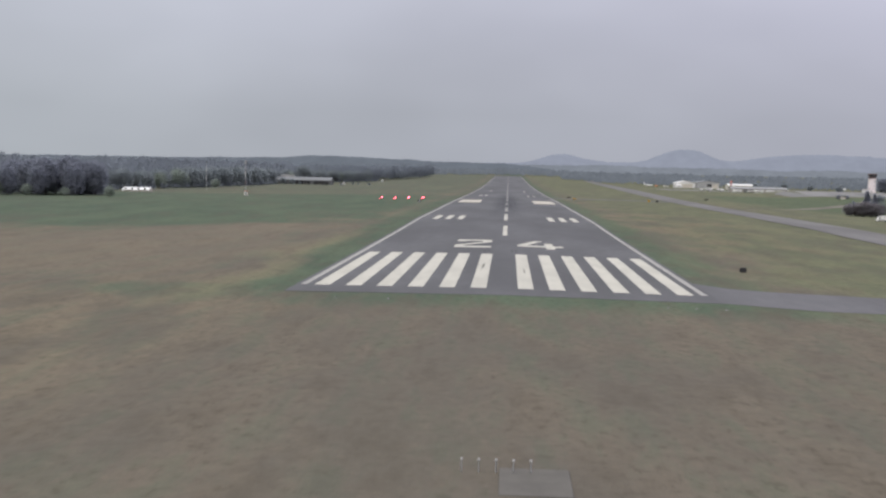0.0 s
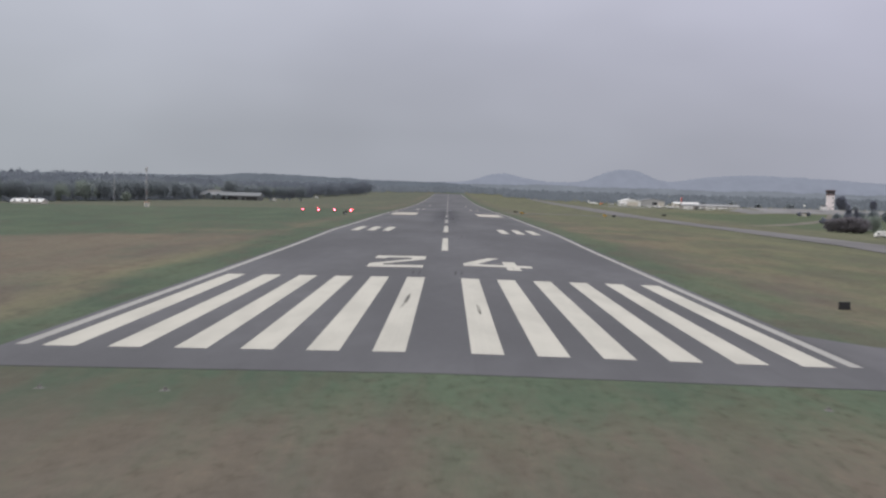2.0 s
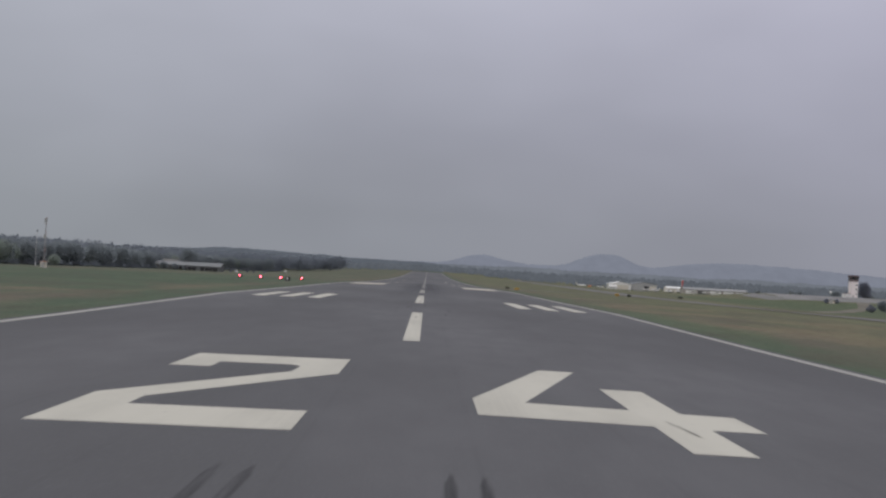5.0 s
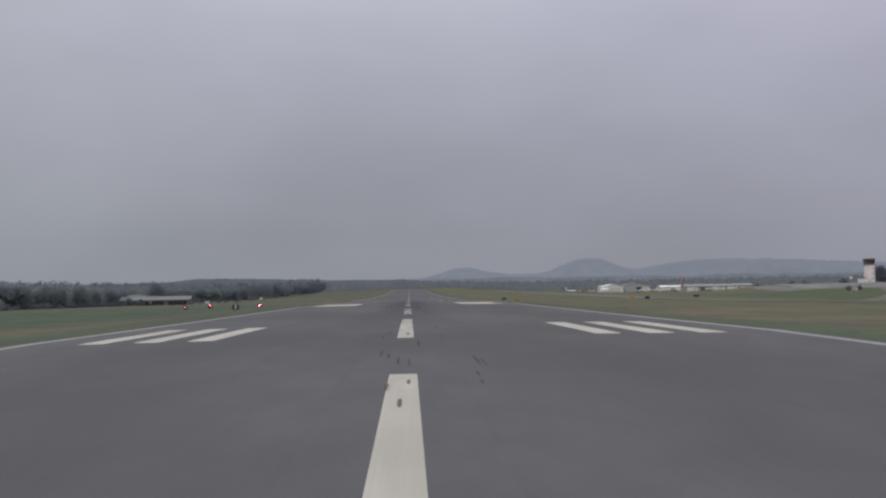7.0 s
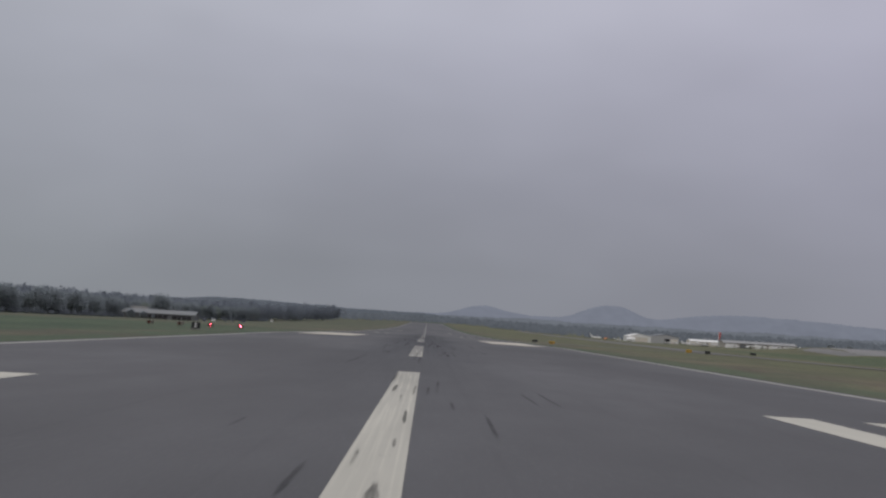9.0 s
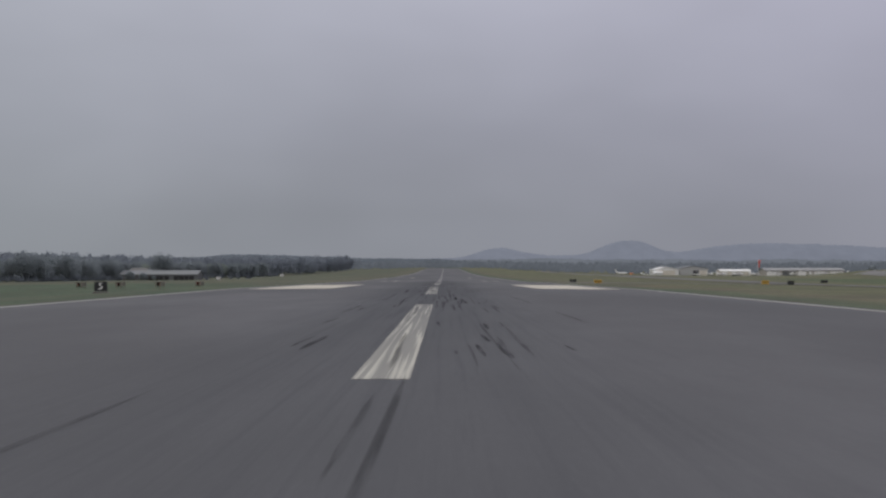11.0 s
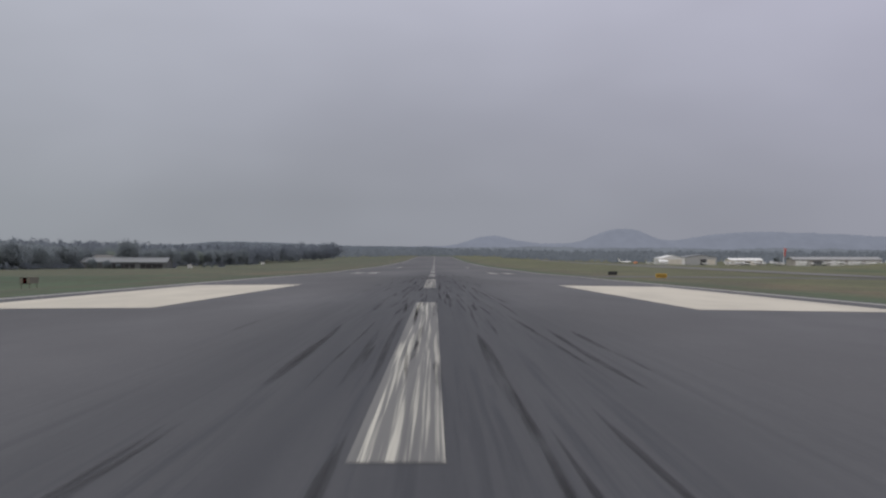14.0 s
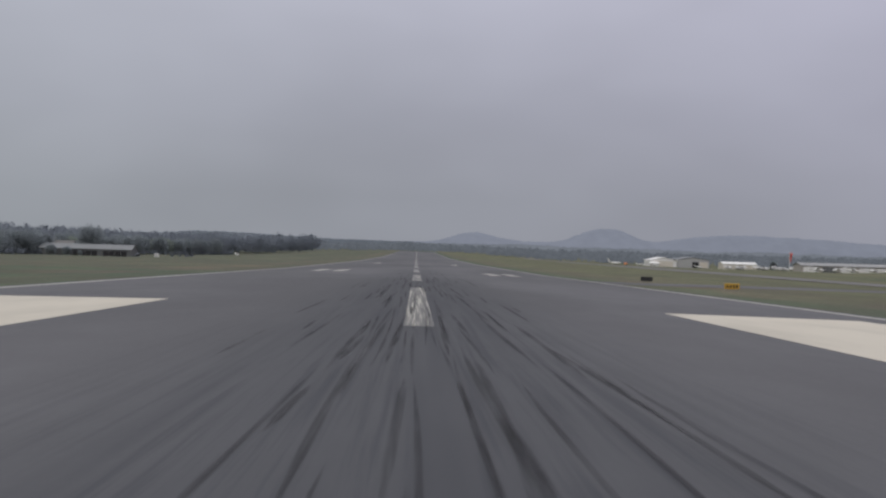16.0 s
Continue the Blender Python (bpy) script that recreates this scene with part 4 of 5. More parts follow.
def windsock(x, y):
    ob = thing("windsock", x, y, terrain(x, y) - 0.06, label="faded red windsock hanging limp from a white pole", category="windsock")
    part("pole", rodded((0, 0, -0.1), (0, 0, 6.1), 0.09, 0.06), WHITE, ob)
    part("hoop", rodded((0, 0, 5.98), (0.55, 0, 6.02), 0.05), STEEL, ob)
    rings = []
    for zz, r, off in ((5.98, 0.46, 0.5), (5.3, 0.42, 0.52), (4.4, 0.34, 0.44), (3.5, 0.27, 0.38), (2.9, 0.2, 0.36)):
        rings.append([(off + r * math.cos(a), r * 0.7 * math.sin(a), zz + 0.05 * math.cos(2 * a)) for a in (2 * math.pi * k / 12 for k in range(12))])
    part("sock", loft(bmesh.new(), rings), SOCK_RED, ob, "faded red cloth sock", smooth=True)
    part("footing", boxed(-0.5, 0.5, -0.5, 0.5, -0.2, 0.1), CONCRETE, ob)
    return ob


windsock(210.0, 870.0).scale = (1.75, 1.75, 1.75)

# ---- vehicles and parked aircraft ----


def delivery_truck(x, y, turn):
    truck = thing("box_truck", x, y, terrain(x, y) - 0.06, turn, "white box truck parked beside dark shrubs", "truck")
    part("cargo_box", boxed(-1.6, 2.6, -1.0, 1.0, 0.75, 2.7, bevel=0.05), WHITE, truck)
    cab = bmesh.new()
    prism(cab, [(-3.1, 0.5), (-1.65, 0.5), (-1.65, 2.1), (-2.3, 2.1), (-2.75, 1.35), (-3.1, 1.25)], -0.92, 0.92)
    body = part("cab", cab, WHITE, truck)
    part("windscreen", boxed(-2.62, -1.8, -0.94, -0.925, 1.35, 1.95), GLASS, body)
    part("chassis", boxed(-3.0, 2.5, -0.45, 0.45, 0.5, 0.74), DARK, truck)
    for wx in (-2.4, 1.7):
        for wy in (-0.85, 0.85):
            wheel = part("wheel", rodded((wx, wy - 0.13, 0.42), (wx, wy + 0.13, 0.42), 0.42, 0.42, 16), TYRE, truck)
            part("rim", rodded((wx, wy - 0.14, 0.42), (wx, wy + 0.14, 0.42), 0.22, 0.22, 12), STEEL, wheel)
    return truck


delivery_truck(135.5, 264.0, 8).scale = (0.8, 0.8, 0.8)


def light_aircraft(x, y, turn, tail_mat, label, group):
    """A small high-wing aeroplane about 8 m long, nose along -y."""
    plane = thing("light_aircraft", x, y, terrain(x, y), turn, label, "aircraft", group)
    rings = []
    for yy, rx, rz, zc in ((-3.2, 0.25, 0.28, 1.15), (-2.8, 0.48, 0.45, 1.15), (-1.6, 0.58, 0.52, 1.2), (-0.9, 0.6, 0.75, 1.38), (0.6, 0.58, 0.72, 1.4), (1.8, 0.36, 0.42, 1.4), (4.2, 0.1, 0.16, 1.55)):
        rings.append([(rx * math.cos(a), yy, zc + rz * math.sin(a)) for a in (2 * math.pi * k / 12 for k in range(12))])
    body = part("fuselage", loft(bmesh.new(), rings), WHITE, plane, smooth=True)
    part("windscreen", boxed(-0.5, 0.5, -1.0, 0.5, 1.62, 2.0, bevel=0.08), GLASS, body)
    wing = bmesh.new()
    prism(wing, [(-5.5, 2.2), (0, 2.08), (5.5, 2.2), (5.5, 2.28), (0, 2.26), (-5.5, 2.28)], -0.9, 0.6)
    part("wing", wing, WHITE, plane)
    for s in (-1, 1):
        part("wing_strut", rodded((0.5 * s, -0.2, 1.0), (2.7 * s, -0.2, 2.12), 0.05), WHITE, plane)
        wheel = part("wheel", rodded((1.2 * s - 0.08, 0.3, 0.24), (1.2 * s + 0.08, 0.3, 0.24), 0.24, 0.24, 12), TYRE, plane)
        part("leg", rodded((0.4 * s, 0.2, 0.9), (1.18 * s, 0.3, 0.26), 0.05), STEEL, wheel)
    nose = part("wheel", rodded((-0.07, -2.3, 0.22), (0.07, -2.3, 0.22), 0.22, 0.22, 12), TYRE, plane)
    part("leg", rodded((0, -2.3, 0.24), (0, -2.2, 0.9), 0.05), STEEL, nose)
    part("tailplane", boxed(-1.7, 1.7, 3.5, 4.4, 1.58, 1.66, bevel=0.02), WHITE, plane)
    fin = bmesh.new()
    prism(fin, [(3.2, 1.6), (4.5, 1.6), (4.75, 3.0), (4.2, 3.0)], -0.06, 0.06)
    bmesh.ops.transform(fin, matrix=Matrix.Rotation(radians(90), 4, "Z"), verts=fin.verts)
    part("fin", fin, tail_mat, plane)
    part("spinner", rodded((0, -3.2, 1.15), (0, -3.55, 1.15), 0.2, 0.03, 10), WHITE, plane)
    part("propeller", boxed(-0.06, 0.06, -3.38, -3.33, 0.25, 2.05), DARK, plane)
    return plane


first = light_aircraft(194, 930, 20, WHITE, "small white high-wing aeroplane parked on the apron", "parked light aircraft")
rng = random.Random(11)
for k in range(1, 13):
    x, y = 197 + 4.0 * k, 925 + (-16, 0, 16)[k % 3] + rng.uniform(-3, 3)
    copy_thing(first, pose(x, y, terrain(x, y) + 0.06, 0, 0, rng.choice((70, 110, 250, 290, 40))))
for x, y, a in ((207, 822, 75), (217, 820, 280), (226, 823, 60), (236, 821, 110), (247, 824, 250), (205, 1225, 60), (262, 1240, 100), (285, 1226, 30), (300, 1235, 80)):
    copy_thing(first, pose(x, y, terrain(x, y), 0, 0, a))


def business_plane(x, y, turn):
    plane = thing("twin_aircraft", x, y, terrain(x, y), turn, "white twin-engined aeroplane with a tall white tail", "aircraft")
    rings = []
    for yy, r, zc in ((-5.5, 0.2, 1.7), (-4.6, 0.6, 1.75), (-3.0, 0.85, 1.9), (2.0, 0.85, 1.9), (4.2, 0.55, 2.1), (6.2, 0.2, 2.4)):
        rings.append([(r * math.cos(a), yy, zc + r * math.sin(a)) for a in (2 * math.pi * k / 12 for k in range(12))])
    part("fuselage", loft(bmesh.new(), rings), WHITE, plane, smooth=True)
    wing = bmesh.new()
    prism(wing, [(-7.2, 1.65), (0, 1.35), (7.2, 1.65), (7.2, 1.75), (0, 1.6), (-7.2, 1.75)], -1.2, 0.9)
    part("wing", wing, WHITE, plane)
    for s in (-1, 1):
        part("engine", rodded((2.4 * s, -2.6, 1.6), (2.4 * s, 0.8, 1.65), 0.45, 0.3, 12), WHITE, plane)
        wheel = part("wheel", rodded((2.4 * s - 0.12, 0, 0.34), (2.4 * s + 0.12, 0, 0.34), 0.34, 0.34, 12), TYRE, plane)
        part("leg", rodded((2.4 * s, 0, 0.35), (2.4 * s, 0, 1.5), 0.07), STEEL, wheel)
    nose = part("wheel", rodded((-0.1, -4.0, 0.28), (0.1, -4.0, 0.28), 0.28, 0.28, 12), TYRE, plane)
    part("leg", rodded((0, -4.0, 0.3), (0, -4.0, 1.4), 0.06), STEEL, nose)
    fin = bmesh.new()
    prism(fin, [(4.2, 2.2), (6.3, 2.4), (7.2, 5.6), (6.0, 5.6)], -0.09, 0.09)
    bmesh.ops.transform(fin, matrix=Matrix.Rotation(radians(90), 4, "Z"), verts=fin.verts)
    part("fin", fin, WHITE, plane)
    part("tailplane", boxed(-2.8, 2.8, 6.1, 7.2, 5.5, 5.62, bevel=0.03), WHITE, plane)
    return plane


business_plane(184, 1240, 75)


def tanker(x, y, turn):
    """A small fuel lorry, its cab along -x."""
    lorry = thing("fuel_truck", x, y, terrain(x, y) - 0.02, turn, "small orange fuel truck standing beside a parked aeroplane", "truck")
    rings = [[(xx, r * math.cos(a), 1.75 + 0.85 * r * math.sin(a)) for a in (2 * math.pi * k / 14 for k in range(14))] for xx, r in ((-1.5, 0.7), (-1.35, 1.0), (2.75, 1.0), (2.9, 0.7))]
    tank = part("tank", loft(bmesh.new(), rings), ORANGE, lorry, smooth=True)
    part("hatch", rodded((0.6, 0, 2.55), (0.6, 0, 2.78), 0.3, 0.3, 12), STEEL, tank)
    cab = bmesh.new()
    prism(cab, [(-3.4, 0.5), (-1.65, 0.5), (-1.65, 2.5), (-2.6, 2.5), (-3.1, 1.6), (-3.4, 1.5)], -1.0, 1.0)
    body = part("cab", cab, ORANGE, lorry)
    part("side_window", boxed(-2.7, -1.9, -1.02, -1.004, 1.55, 2.25), GLASS, body)
    part("chassis", boxed(-3.2, 2.9, -0.5, 0.5, 0.5, 0.9), DARK, lorry)
    for wx in (-2.5, 1.8):
        for wy in (-0.85, 0.85):
            wheel = part("wheel", rodded((wx, wy - 0.15, 0.45), (wx, wy + 0.15, 0.45), 0.45, 0.45, 16), TYRE, lorry)
            part("rim", rodded((wx, wy - 0.16, 0.45), (wx, wy + 0.16, 0.45), 0.24, 0.24, 12), STEEL, wheel)
    return lorry


tanker(194.0, 1240.0, 62)
# ---- trees ----


def crown_quads(rs, count, centre, radii, size):
    """Leaf clumps that cover the rounded bunches of an uneven crown, facing outwards."""
    bunches = rs.normal(size=(min(56, max(7, count // 34)), 3))
    bunches /= np.linalg.norm(bunches, axis=1)[:, None]
    bunches *= rs.uniform(0.12, 0.66, (len(bunches), 1)) ** 0.5
    girth = rs.uniform(0.26, 0.42, len(bunches))
    pick = rs.integers(0, len(bunches), count)
    out = rs.normal(size=(count, 3))
    out /= np.linalg.norm(out, axis=1)[:, None]
    p = bunches[pick] + out * (girth[pick] * rs.uniform(0.75, 1.12, count))[:, None]
    p = p * np.array(radii) + np.array(centre)
    facing = out + rs.normal(scale=0.75, size=(count, 3))
    facing /= np.linalg.norm(facing, axis=1)[:, None]
    u = np.cross(facing, rs.normal(size=(count, 3)))
    u /= np.linalg.norm(u, axis=1)[:, None]
    v = np.cross(facing, u)
    s = rs.uniform(0.6, 1.3, (count, 1)) * size
    quads = np.stack([p - u * s - v * s * 0.5, p + u * s * 0.3 - v * s, p + u * s + v * s * 0.5, p - u * s * 0.3 + v * s], 1)
    return quads.reshape(-1, 3)


def quad_mesh(name, points, material):
    me = bpy.data.meshes.new(name)
    count = len(points) // 4
    me.from_pydata(points.tolist(), [], [(4 * i, 4 * i + 1, 4 * i + 2, 4 * i + 3) for i in range(count)])
    me.materials.append(material)
    return me


def make_tree(name, seed, height, spread, trunk_share, material, label, count, leaf, conical=False):
    rs = np.random.default_rng(seed)
    tree = thing(name, label=label, category="tree")
    trunk = bmesh.new()
    top = height * (0.85 if conical else 0.62)
    rod(trunk, (0, 0, -0.4), (0.1, 0.05, top * 0.5), height * 0.022, height * 0.016, 7)
    rod(trunk, (0.1, 0.05, top * 0.5), (0, 0.1, top), height * 0.016, height * 0.006, 6)
    for k in range(7):
        a = 2.4 * k + rs.uniform(0, 0.6)
        z0 = height * (trunk_share + 0.07 * k) * 0.9
        r = spread * rs.uniform(0.45, 0.8)
        rod(trunk, (0.05, 0.05, min(z0, top)), (r * math.cos(a), r * math.sin(a), min(z0, top) + height * 0.16), height * 0.008, height * 0.002, 5)
    part("trunk", trunk, BARK, tree)
    base = height * trunk_share
    if conical:
        pts = []
        for k in range(7):
            f = k / 6
            r = spread * (1 - 0.85 * f) + 0.2
            pts.append(crown_quads(rs, int(count / 7 * (1.3 - 0.6 * f)), (0, 0, base + (height - base) * (0.08 + 0.86 * f)), (r, r, (height - base) * 0.12), leaf))
        pts = np.concatenate(pts)
    else:
        mid = (height + base) / 2
        pts = np.concatenate([crown_quads(rs, int(count * 0.7), (0, 0, mid), (spread, spread, (height - base) * 0.52), leaf),
                              crown_quads(rs, int(count * 0.3), (rs.uniform(-1, 1), rs.uniform(-1, 1), mid + height * 0.03), (spread * 0.85, spread * 0.85, (height - base) * 0.46), leaf)])
        pts[:, 2] = np.maximum(pts[:, 2], base * 0.4)
    crown = new("crown", quad_mesh("crown", pts, material))
    crown.parent = tree
    return tree


def plant(source, x, y, scale=1.0, turn=0.0, used=[]):
    m = pose(x, y, terrain(x, y) - 0.1, 0, 0, turn)
    if source.name not in used:
        used.append(source.name)
        source.matrix_basis = m
        source.scale = (scale, scale, scale)
        return source
    made = copy_thing(source, m)
    made.scale = (scale, scale, scale)
    return made


def bush(name, seed, height, spread, material, label, count, leaf):
    rs = np.random.default_rng(seed)
    ob = thing(name, label=label, category="shrub")
    stem = bmesh.new()
    for k in range(5):
        a = 1.26 * k
        rod(stem, (0.1 * math.cos(a), 0.1 * math.sin(a), -0.3), (spread * 0.4 * math.cos(a), spread * 0.4 * math.sin(a), height * 0.6), 0.09, 0.03, 5)
    part("stems", stem, BARK, ob)
    pts = crown_quads(rs, count, (0, 0, height * 0.5), (spread, spread, height * 0.46), leaf)
    pts[:, 2] = np.maximum(pts[:, 2], 0.05)
    crown = new("crown", quad_mesh("crown", pts, material))
    crown.parent = ob
    return ob


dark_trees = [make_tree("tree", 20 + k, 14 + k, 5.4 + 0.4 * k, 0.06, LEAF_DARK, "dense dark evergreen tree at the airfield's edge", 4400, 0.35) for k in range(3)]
grey_trees = [make_tree("tree", 40 + k, 12.5 + 0.6 * k, 6.6, 0.03, LEAF_GREY, "hazy greyish budding tree in early spring", 3800, 0.33) for k in range(3)]
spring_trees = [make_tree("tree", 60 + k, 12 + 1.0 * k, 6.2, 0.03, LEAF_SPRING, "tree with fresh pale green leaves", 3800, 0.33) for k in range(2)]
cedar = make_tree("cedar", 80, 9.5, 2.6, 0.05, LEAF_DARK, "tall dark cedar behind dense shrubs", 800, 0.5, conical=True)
rng = random.Random(2)
# the near grove on the left
for k in range(58):
    f = rng.random() ** 1.5
    y = 262 + 34 * (1 - f) + rng.uniform(0, 44)
    x = -0.396 * (y + 113) - 8 - 160 * f + rng.uniform(-3, 3)
    pale = x < -205 - 0.45 * (y - 290)
    plant(rng.choice(grey_trees if pale else dark_trees), x, y, rng.uniform(0.72, 0.95) if pale else rng.uniform(0.85, 1.1), rng.uniform(0, 360))
for k in range(9):
    x, y = -166 - 14 * k + rng.uniform(-4, 4), 296 - 3.5 * k + rng.uniform(-2, 2)
    plant(rng.choice(spring_trees), x, y, rng.uniform(0.3, 0.5), rng.uniform(0, 360))
# the wood's front rank along the left side
for k in range(125):
    y = 430 + 6.9 * k + rng.uniform(-4, 4)
    x = float(np.interp(y, (430, 620, 800, 1000, 1300), (-262, -236, -238, -266, -196))) + rng.uniform(-14, 8)
    if 440 < y < 520 and x > -252:
        x -= 24
    plant(rng.choice(grey_trees * 3 + spring_trees[:1]), x, y, rng.uniform(1.02, 1.28) * (0.86 if y < 640 else 1.0), rng.uniform(0, 360))
for x, y, s in ((-212, 618, 0.55), (-219, 640, 0.5), (-236, 996, 0.5), (-246, 994, 0.6), (-228, 998, 0.3), (-176, 1040, 0.25), (-168, 1030, 0.2)):
    plant(spring_trees[0] if y < 700 else grey_trees[0], x, y, s, 40 * s)
plant(grey_trees[1], -230, 1026, 1.62, 15)
# right of the runway
for x, y, s in ((301, 730, 0.85), (307, 740, 0.7), (326, 730, 0.62), (344, 742, 0.5),
                (213, 505, 0.42), (222, 512, 0.5), (232, 520, 0.5), (243, 530, 0.55), (255, 540, 0.5)):
    plant(dark_trees[0] if y > 700 else grey_trees[2], x, y, s, x)
plant(cedar, 163, 362, 1.15, 0)
plant(cedar, 168, 366, 1.0, 70)
plant(spring_trees[1], 174, 372, 0.5, 20)
plant(spring_trees[1], 181, 380, 0.55, 80)
for x, y, s in ((330, 930, 0.6), (350, 900, 0.7), (300, 1150, 0.6), (372, 880, 0.6), (342, 1180, 0.7), (365, 1150, 0.6), (395, 1130, 0.7)):
    plant(rng.choice(grey_trees), x, y, s, rng.uniform(0, 360))

shrub = bush("shrub", 91, 6.2, 4.4, LEAF_SHRUB, "large dense brown-grey shrub beyond the taxiway", 4200, 0.23)
for x, y, s in ((150.5, 345, 0.9), (153.5, 344, 1.0), (156.5, 346, 1.1), (160, 347, 1.05), (163.5, 350, 0.95)):
    plant(shrub, x, y, s, x * 7)
low_shrub = bush("shrub", 92, 3.4, 2.1, LEAF_DARK, "rounded dark shrub on the grass", 420, 0.35)
for x, y, s in ((196.5, 480, 1.05), (231.2, 619, 0.85), (237.0, 619, 0.85), (-172, 935, 0.8), (-150, 985, 0.7), (-143, 940, 0.6)):
    plant(low_shrub, x, y, s, x * 5)

# deep woods behind, too many trees to count
rs = np.random.default_rng(7)


def woodland(name, label, spots, material, clumps, leaf):
    pts = []
    for x, y, h, z in spots:
        r = h * 0.44
        pts.append(crown_quads(rs, clumps, (x, y, z + h * 0.52), (r, r, h * 0.46), leaf * h / 13))
    ob = new(name, quad_mesh(name, np.concatenate(pts), material))
    return tagged(ob, label, "woodland", kind="stuff")


spots = []
for k in range(2600):
    y = rs.uniform(420, 1640)
    edge = float(np.interp(y, (420, 620, 800, 1000, 1300, 1640), (-275, -250, -255, -285, -205, -122)))
    x = edge - (60 + 0.24 * y) * rs.random() ** 1.4 - 2
    spots.append((x, y, rs.uniform(13.5, 19) * float(np.interp(y, (560, 700, 1000, 1400), (0.86, 1.0, 1.0, 1.25))), terrain(x, y)))
for k in range(500):
    x, y = -300 - rs.uniform(0, 500), rs.uniform(290, 430)
    spots.append((x, y, rs.uniform(10, 15), terrain(x, y)))
woodland("woodland", "hazy greyish early-spring woods along the airfield", spots, LEAF_WOODS, 210, 0.5)
# low scrub along the foot of the wood
spots = []
for k in range(420):
    y = rs.uniform(432, 1330)
    edge = float(np.interp(y, (430, 620, 800, 1000, 1300), (-262, -236, -238, -266, -196)))
    x = edge + rs.uniform(4, 13)
    spots.append((x, y, rs.uniform(2.2, 4.6), terrain(x, y) - 0.3))
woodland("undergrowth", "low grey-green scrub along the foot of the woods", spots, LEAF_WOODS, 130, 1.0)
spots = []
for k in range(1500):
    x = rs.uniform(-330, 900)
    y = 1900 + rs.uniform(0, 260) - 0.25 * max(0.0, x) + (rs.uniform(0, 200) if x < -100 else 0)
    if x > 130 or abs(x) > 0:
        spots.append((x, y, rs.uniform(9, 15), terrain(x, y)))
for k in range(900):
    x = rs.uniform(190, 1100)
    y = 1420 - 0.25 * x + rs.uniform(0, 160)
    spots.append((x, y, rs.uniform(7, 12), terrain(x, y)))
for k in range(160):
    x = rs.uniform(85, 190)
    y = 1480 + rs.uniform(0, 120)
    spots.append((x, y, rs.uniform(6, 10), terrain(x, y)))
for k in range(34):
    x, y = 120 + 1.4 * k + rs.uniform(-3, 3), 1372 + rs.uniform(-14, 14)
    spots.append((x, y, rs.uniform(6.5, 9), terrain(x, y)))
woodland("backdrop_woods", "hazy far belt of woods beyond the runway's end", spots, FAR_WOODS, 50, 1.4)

# ---- ridges and hills on the horizon ----


def ridge(name, x0, x1, y, depth, heights, rough, material, label):
    """A long wooded rise with an uneven skyline; heights are (x, height)."""
    hx, hz = [p[0] for p in heights], [p[1] for p in heights]
    cols, rowcount = int((x1 - x0) / 7), 9
    verts, faces = [], []
    for j in range(rowcount):
        f = j / (rowcount - 1)
        lift = math.sin(math.pi * min(1.0, f * 0.62 + 0.0)) if f < 1 else 0.9
        for i in range(cols + 1):
            x = x0 + (x1 - x0) * i / cols
            a = float(np.interp(x, hx, hz))
            top = a * lift + rough * lift * (noise.noise((x * 0.012, y, f * 2)) + 0.8 * noise.noise((x * 0.06, f * 9, y)) + 0.75 * noise.noise((x * 0.021 * 4, f * 17, y + 5)) + 0.6 * noise.noise((x * 0.19, f * 23, y)))
            verts.append((x, y + depth * f, top - 2.0))
    n = cols + 1
    for j in range(rowcount - 1):
        for i in range(cols):
            faces.append((j * n + i, j * n + i + 1, (j + 1) * n + i + 1, (j + 1) * n + i))
    ob = mesh_object(name, verts, faces, material)
    for p in ob.data.polygons:
        p.use_smooth = True
    return tagged(ob, label, "hill", kind="structure")


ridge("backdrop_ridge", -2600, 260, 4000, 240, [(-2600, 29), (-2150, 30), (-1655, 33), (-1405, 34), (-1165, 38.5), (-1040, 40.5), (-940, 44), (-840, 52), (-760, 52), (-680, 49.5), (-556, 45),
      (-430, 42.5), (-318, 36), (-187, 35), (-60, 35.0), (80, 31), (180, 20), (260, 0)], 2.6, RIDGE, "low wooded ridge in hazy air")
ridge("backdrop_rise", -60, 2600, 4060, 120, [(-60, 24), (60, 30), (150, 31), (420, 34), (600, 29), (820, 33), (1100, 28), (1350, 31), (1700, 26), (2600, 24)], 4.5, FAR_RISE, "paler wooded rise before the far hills")
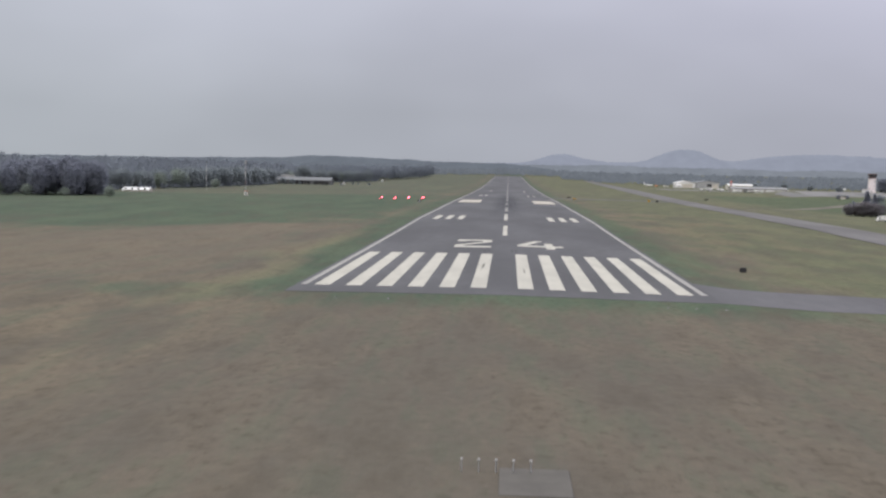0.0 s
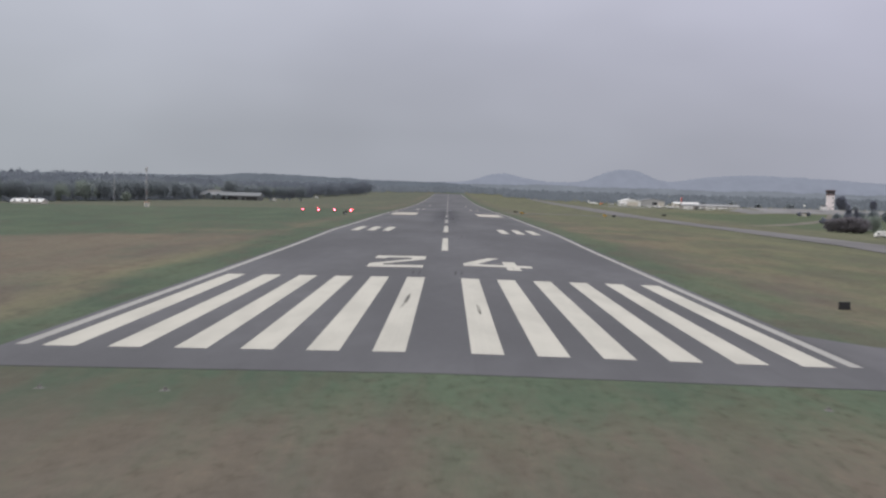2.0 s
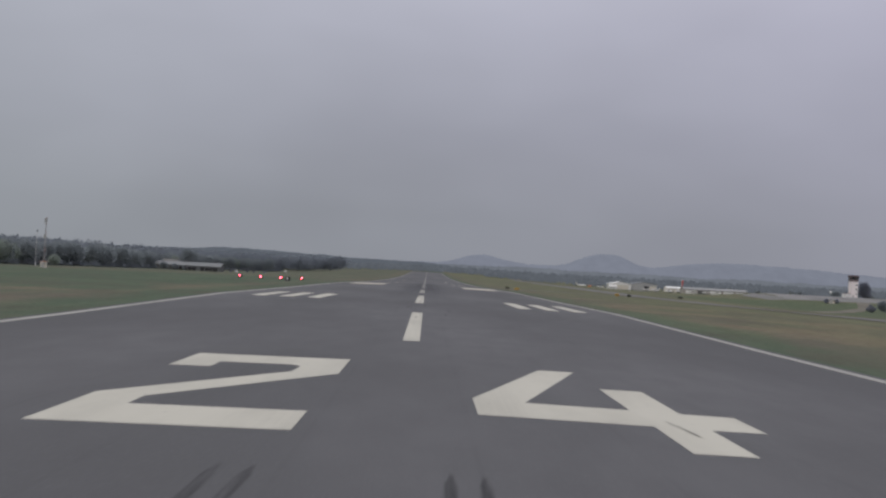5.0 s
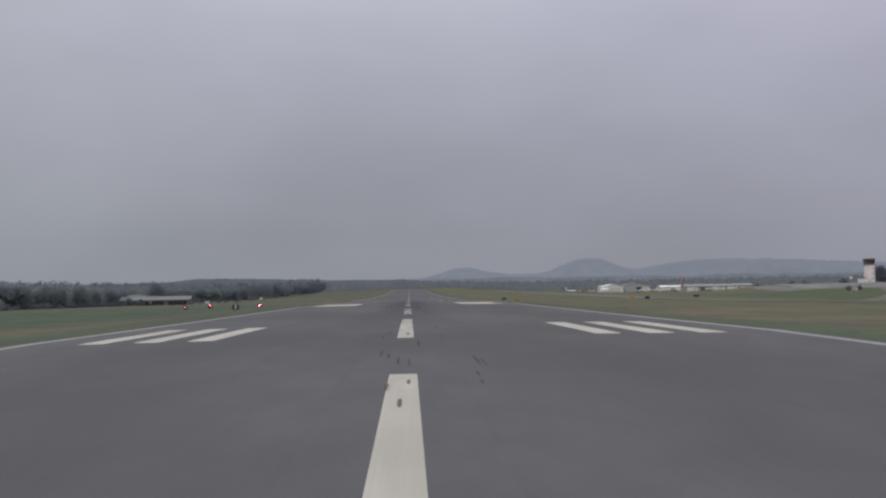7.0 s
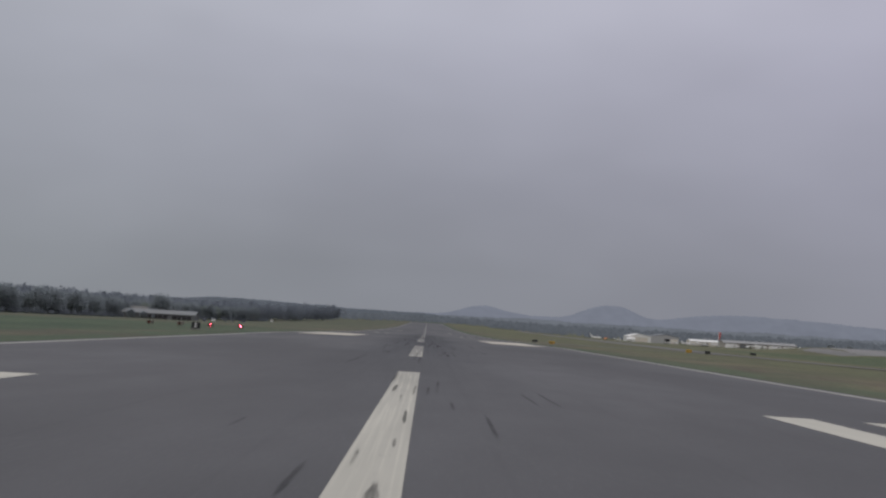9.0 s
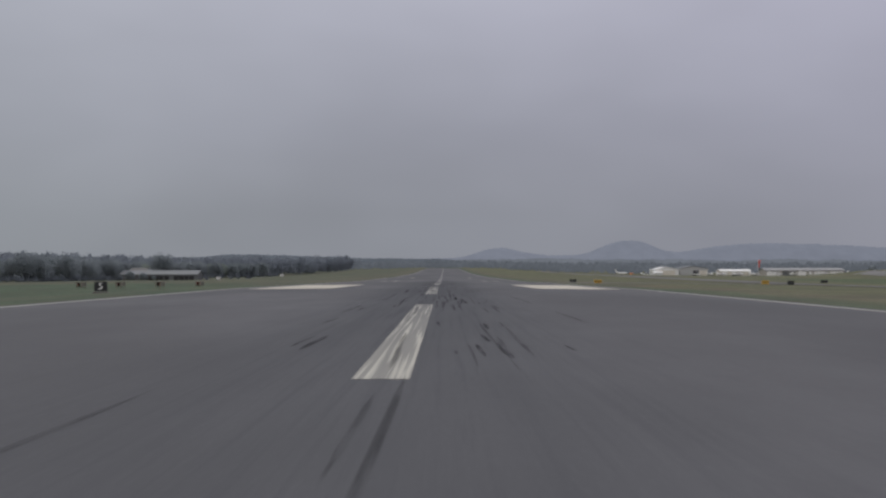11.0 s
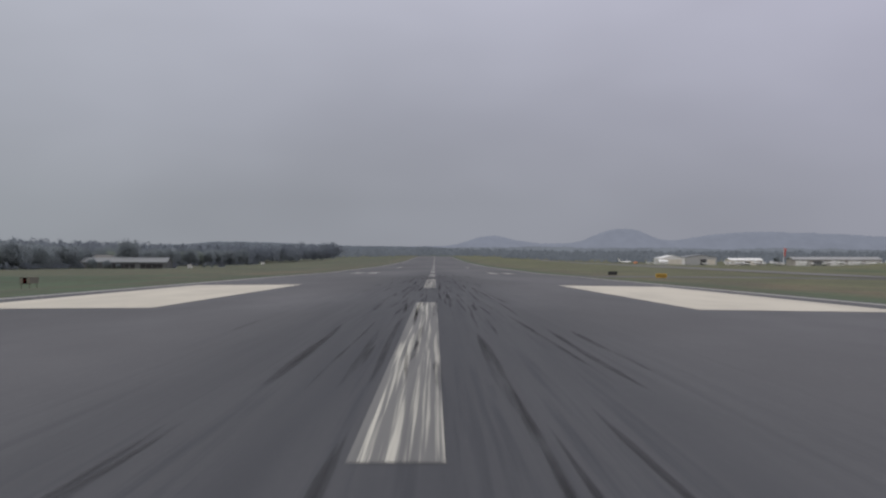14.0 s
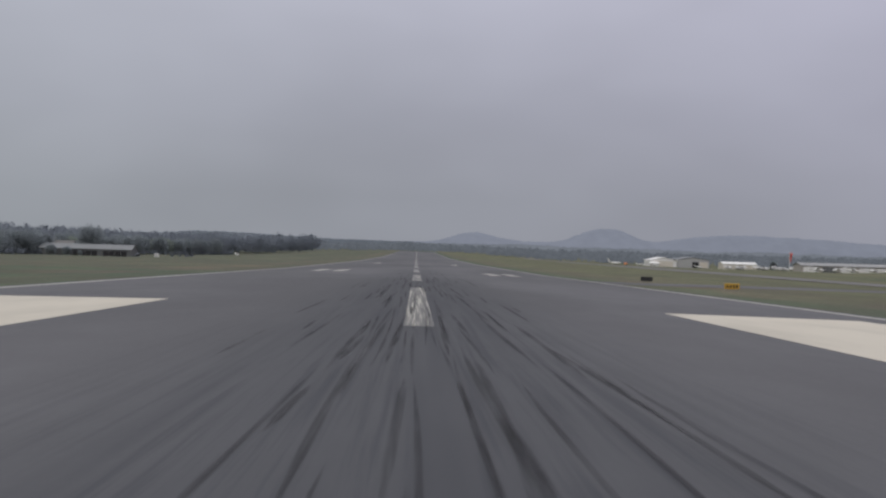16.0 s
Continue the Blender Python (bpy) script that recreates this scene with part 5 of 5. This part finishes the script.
# each hill: how far to the side and how high it stands, as slopes seen from the runway
slopes = [(-0.2, 0.006), (0.0, 0.0075), (0.02, 0.0086), (0.036, 0.0143), (0.047, 0.0174), (0.055, 0.018), (0.064, 0.0177), (0.077, 0.0139), (0.09, 0.0114), (0.107, 0.010), (0.124, 0.0103),
          (0.143, 0.012), (0.155, 0.0175), (0.165, 0.0224), (0.175, 0.0248), (0.184, 0.0255), (0.193, 0.0248), (0.203, 0.0217), (0.215, 0.0163), (0.226, 0.0134), (0.238, 0.014), (0.255, 0.0172),
          (0.275, 0.020), (0.295, 0.0217), (0.315, 0.0226), (0.335, 0.0223), (0.36, 0.0214), (0.40, 0.020), (0.46, 0.017), (0.55, 0.014)]
reach = 4250.0
side_x = np.linspace(-0.2, 0.55, 260)
rises = np.interp(side_x, [a for a, b in slopes], [b for a, b in slopes])
rises = np.convolve(np.pad(rises, 4, mode="edge"), np.array([1, 2, 3, 4, 5, 4, 3, 2, 1]) / 25.0, mode="valid")
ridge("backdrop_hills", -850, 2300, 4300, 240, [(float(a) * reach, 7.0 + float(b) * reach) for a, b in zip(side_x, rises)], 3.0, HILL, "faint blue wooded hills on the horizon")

# ---- loose grass along the pavement and under the approach ----
rs = np.random.default_rng(3)
side = np.where(rs.random(14000) < 0.5, -1.0, 1.0)
ex, ey = side * (23.45 + np.abs(rs.normal(0, 2.2, 14000))), rs.uniform(-6, 460, 14000)
keep = ~((ex > 0) & (((ey > -17) & (ey < 15)) | ((ey > 414) & (ey < 440))))
gx, gy = ex[keep], ey[keep]
gz = np.array([terrain(a, b) - 0.08 for a, b in zip(gx, gy)])
count = len(gx)
ang, ht, wd = rs.uniform(0, 6.283, count), rs.uniform(0.03, 0.08, count), rs.uniform(0.04, 0.11, count)
tri = np.empty((count, 2, 3, 3))
for k, turn in enumerate((0.0, 1.7)):
    dx, dy = np.cos(ang + turn) * wd, np.sin(ang + turn) * wd
    lean = rs.normal(0, 0.16, (count, 2))
    tri[:, k, 0] = np.stack([gx - dx, gy - dy, gz], 1)
    tri[:, k, 1] = np.stack([gx + dx, gy + dy, gz], 1)
    tri[:, k, 2] = np.stack([gx + lean[:, 0], gy + lean[:, 1], gz + ht], 1)
pts = tri.reshape(-1, 3)
me = bpy.data.meshes.new("grass_tufts")
me.from_pydata(pts.tolist(), [], [(3 * i, 3 * i + 1, 3 * i + 2) for i in range(len(pts) // 3)])
me.materials.append(BLADES)
tagged(new("grass_tufts", me), "short dry grass tufts along the pavement", "grass", kind="stuff")
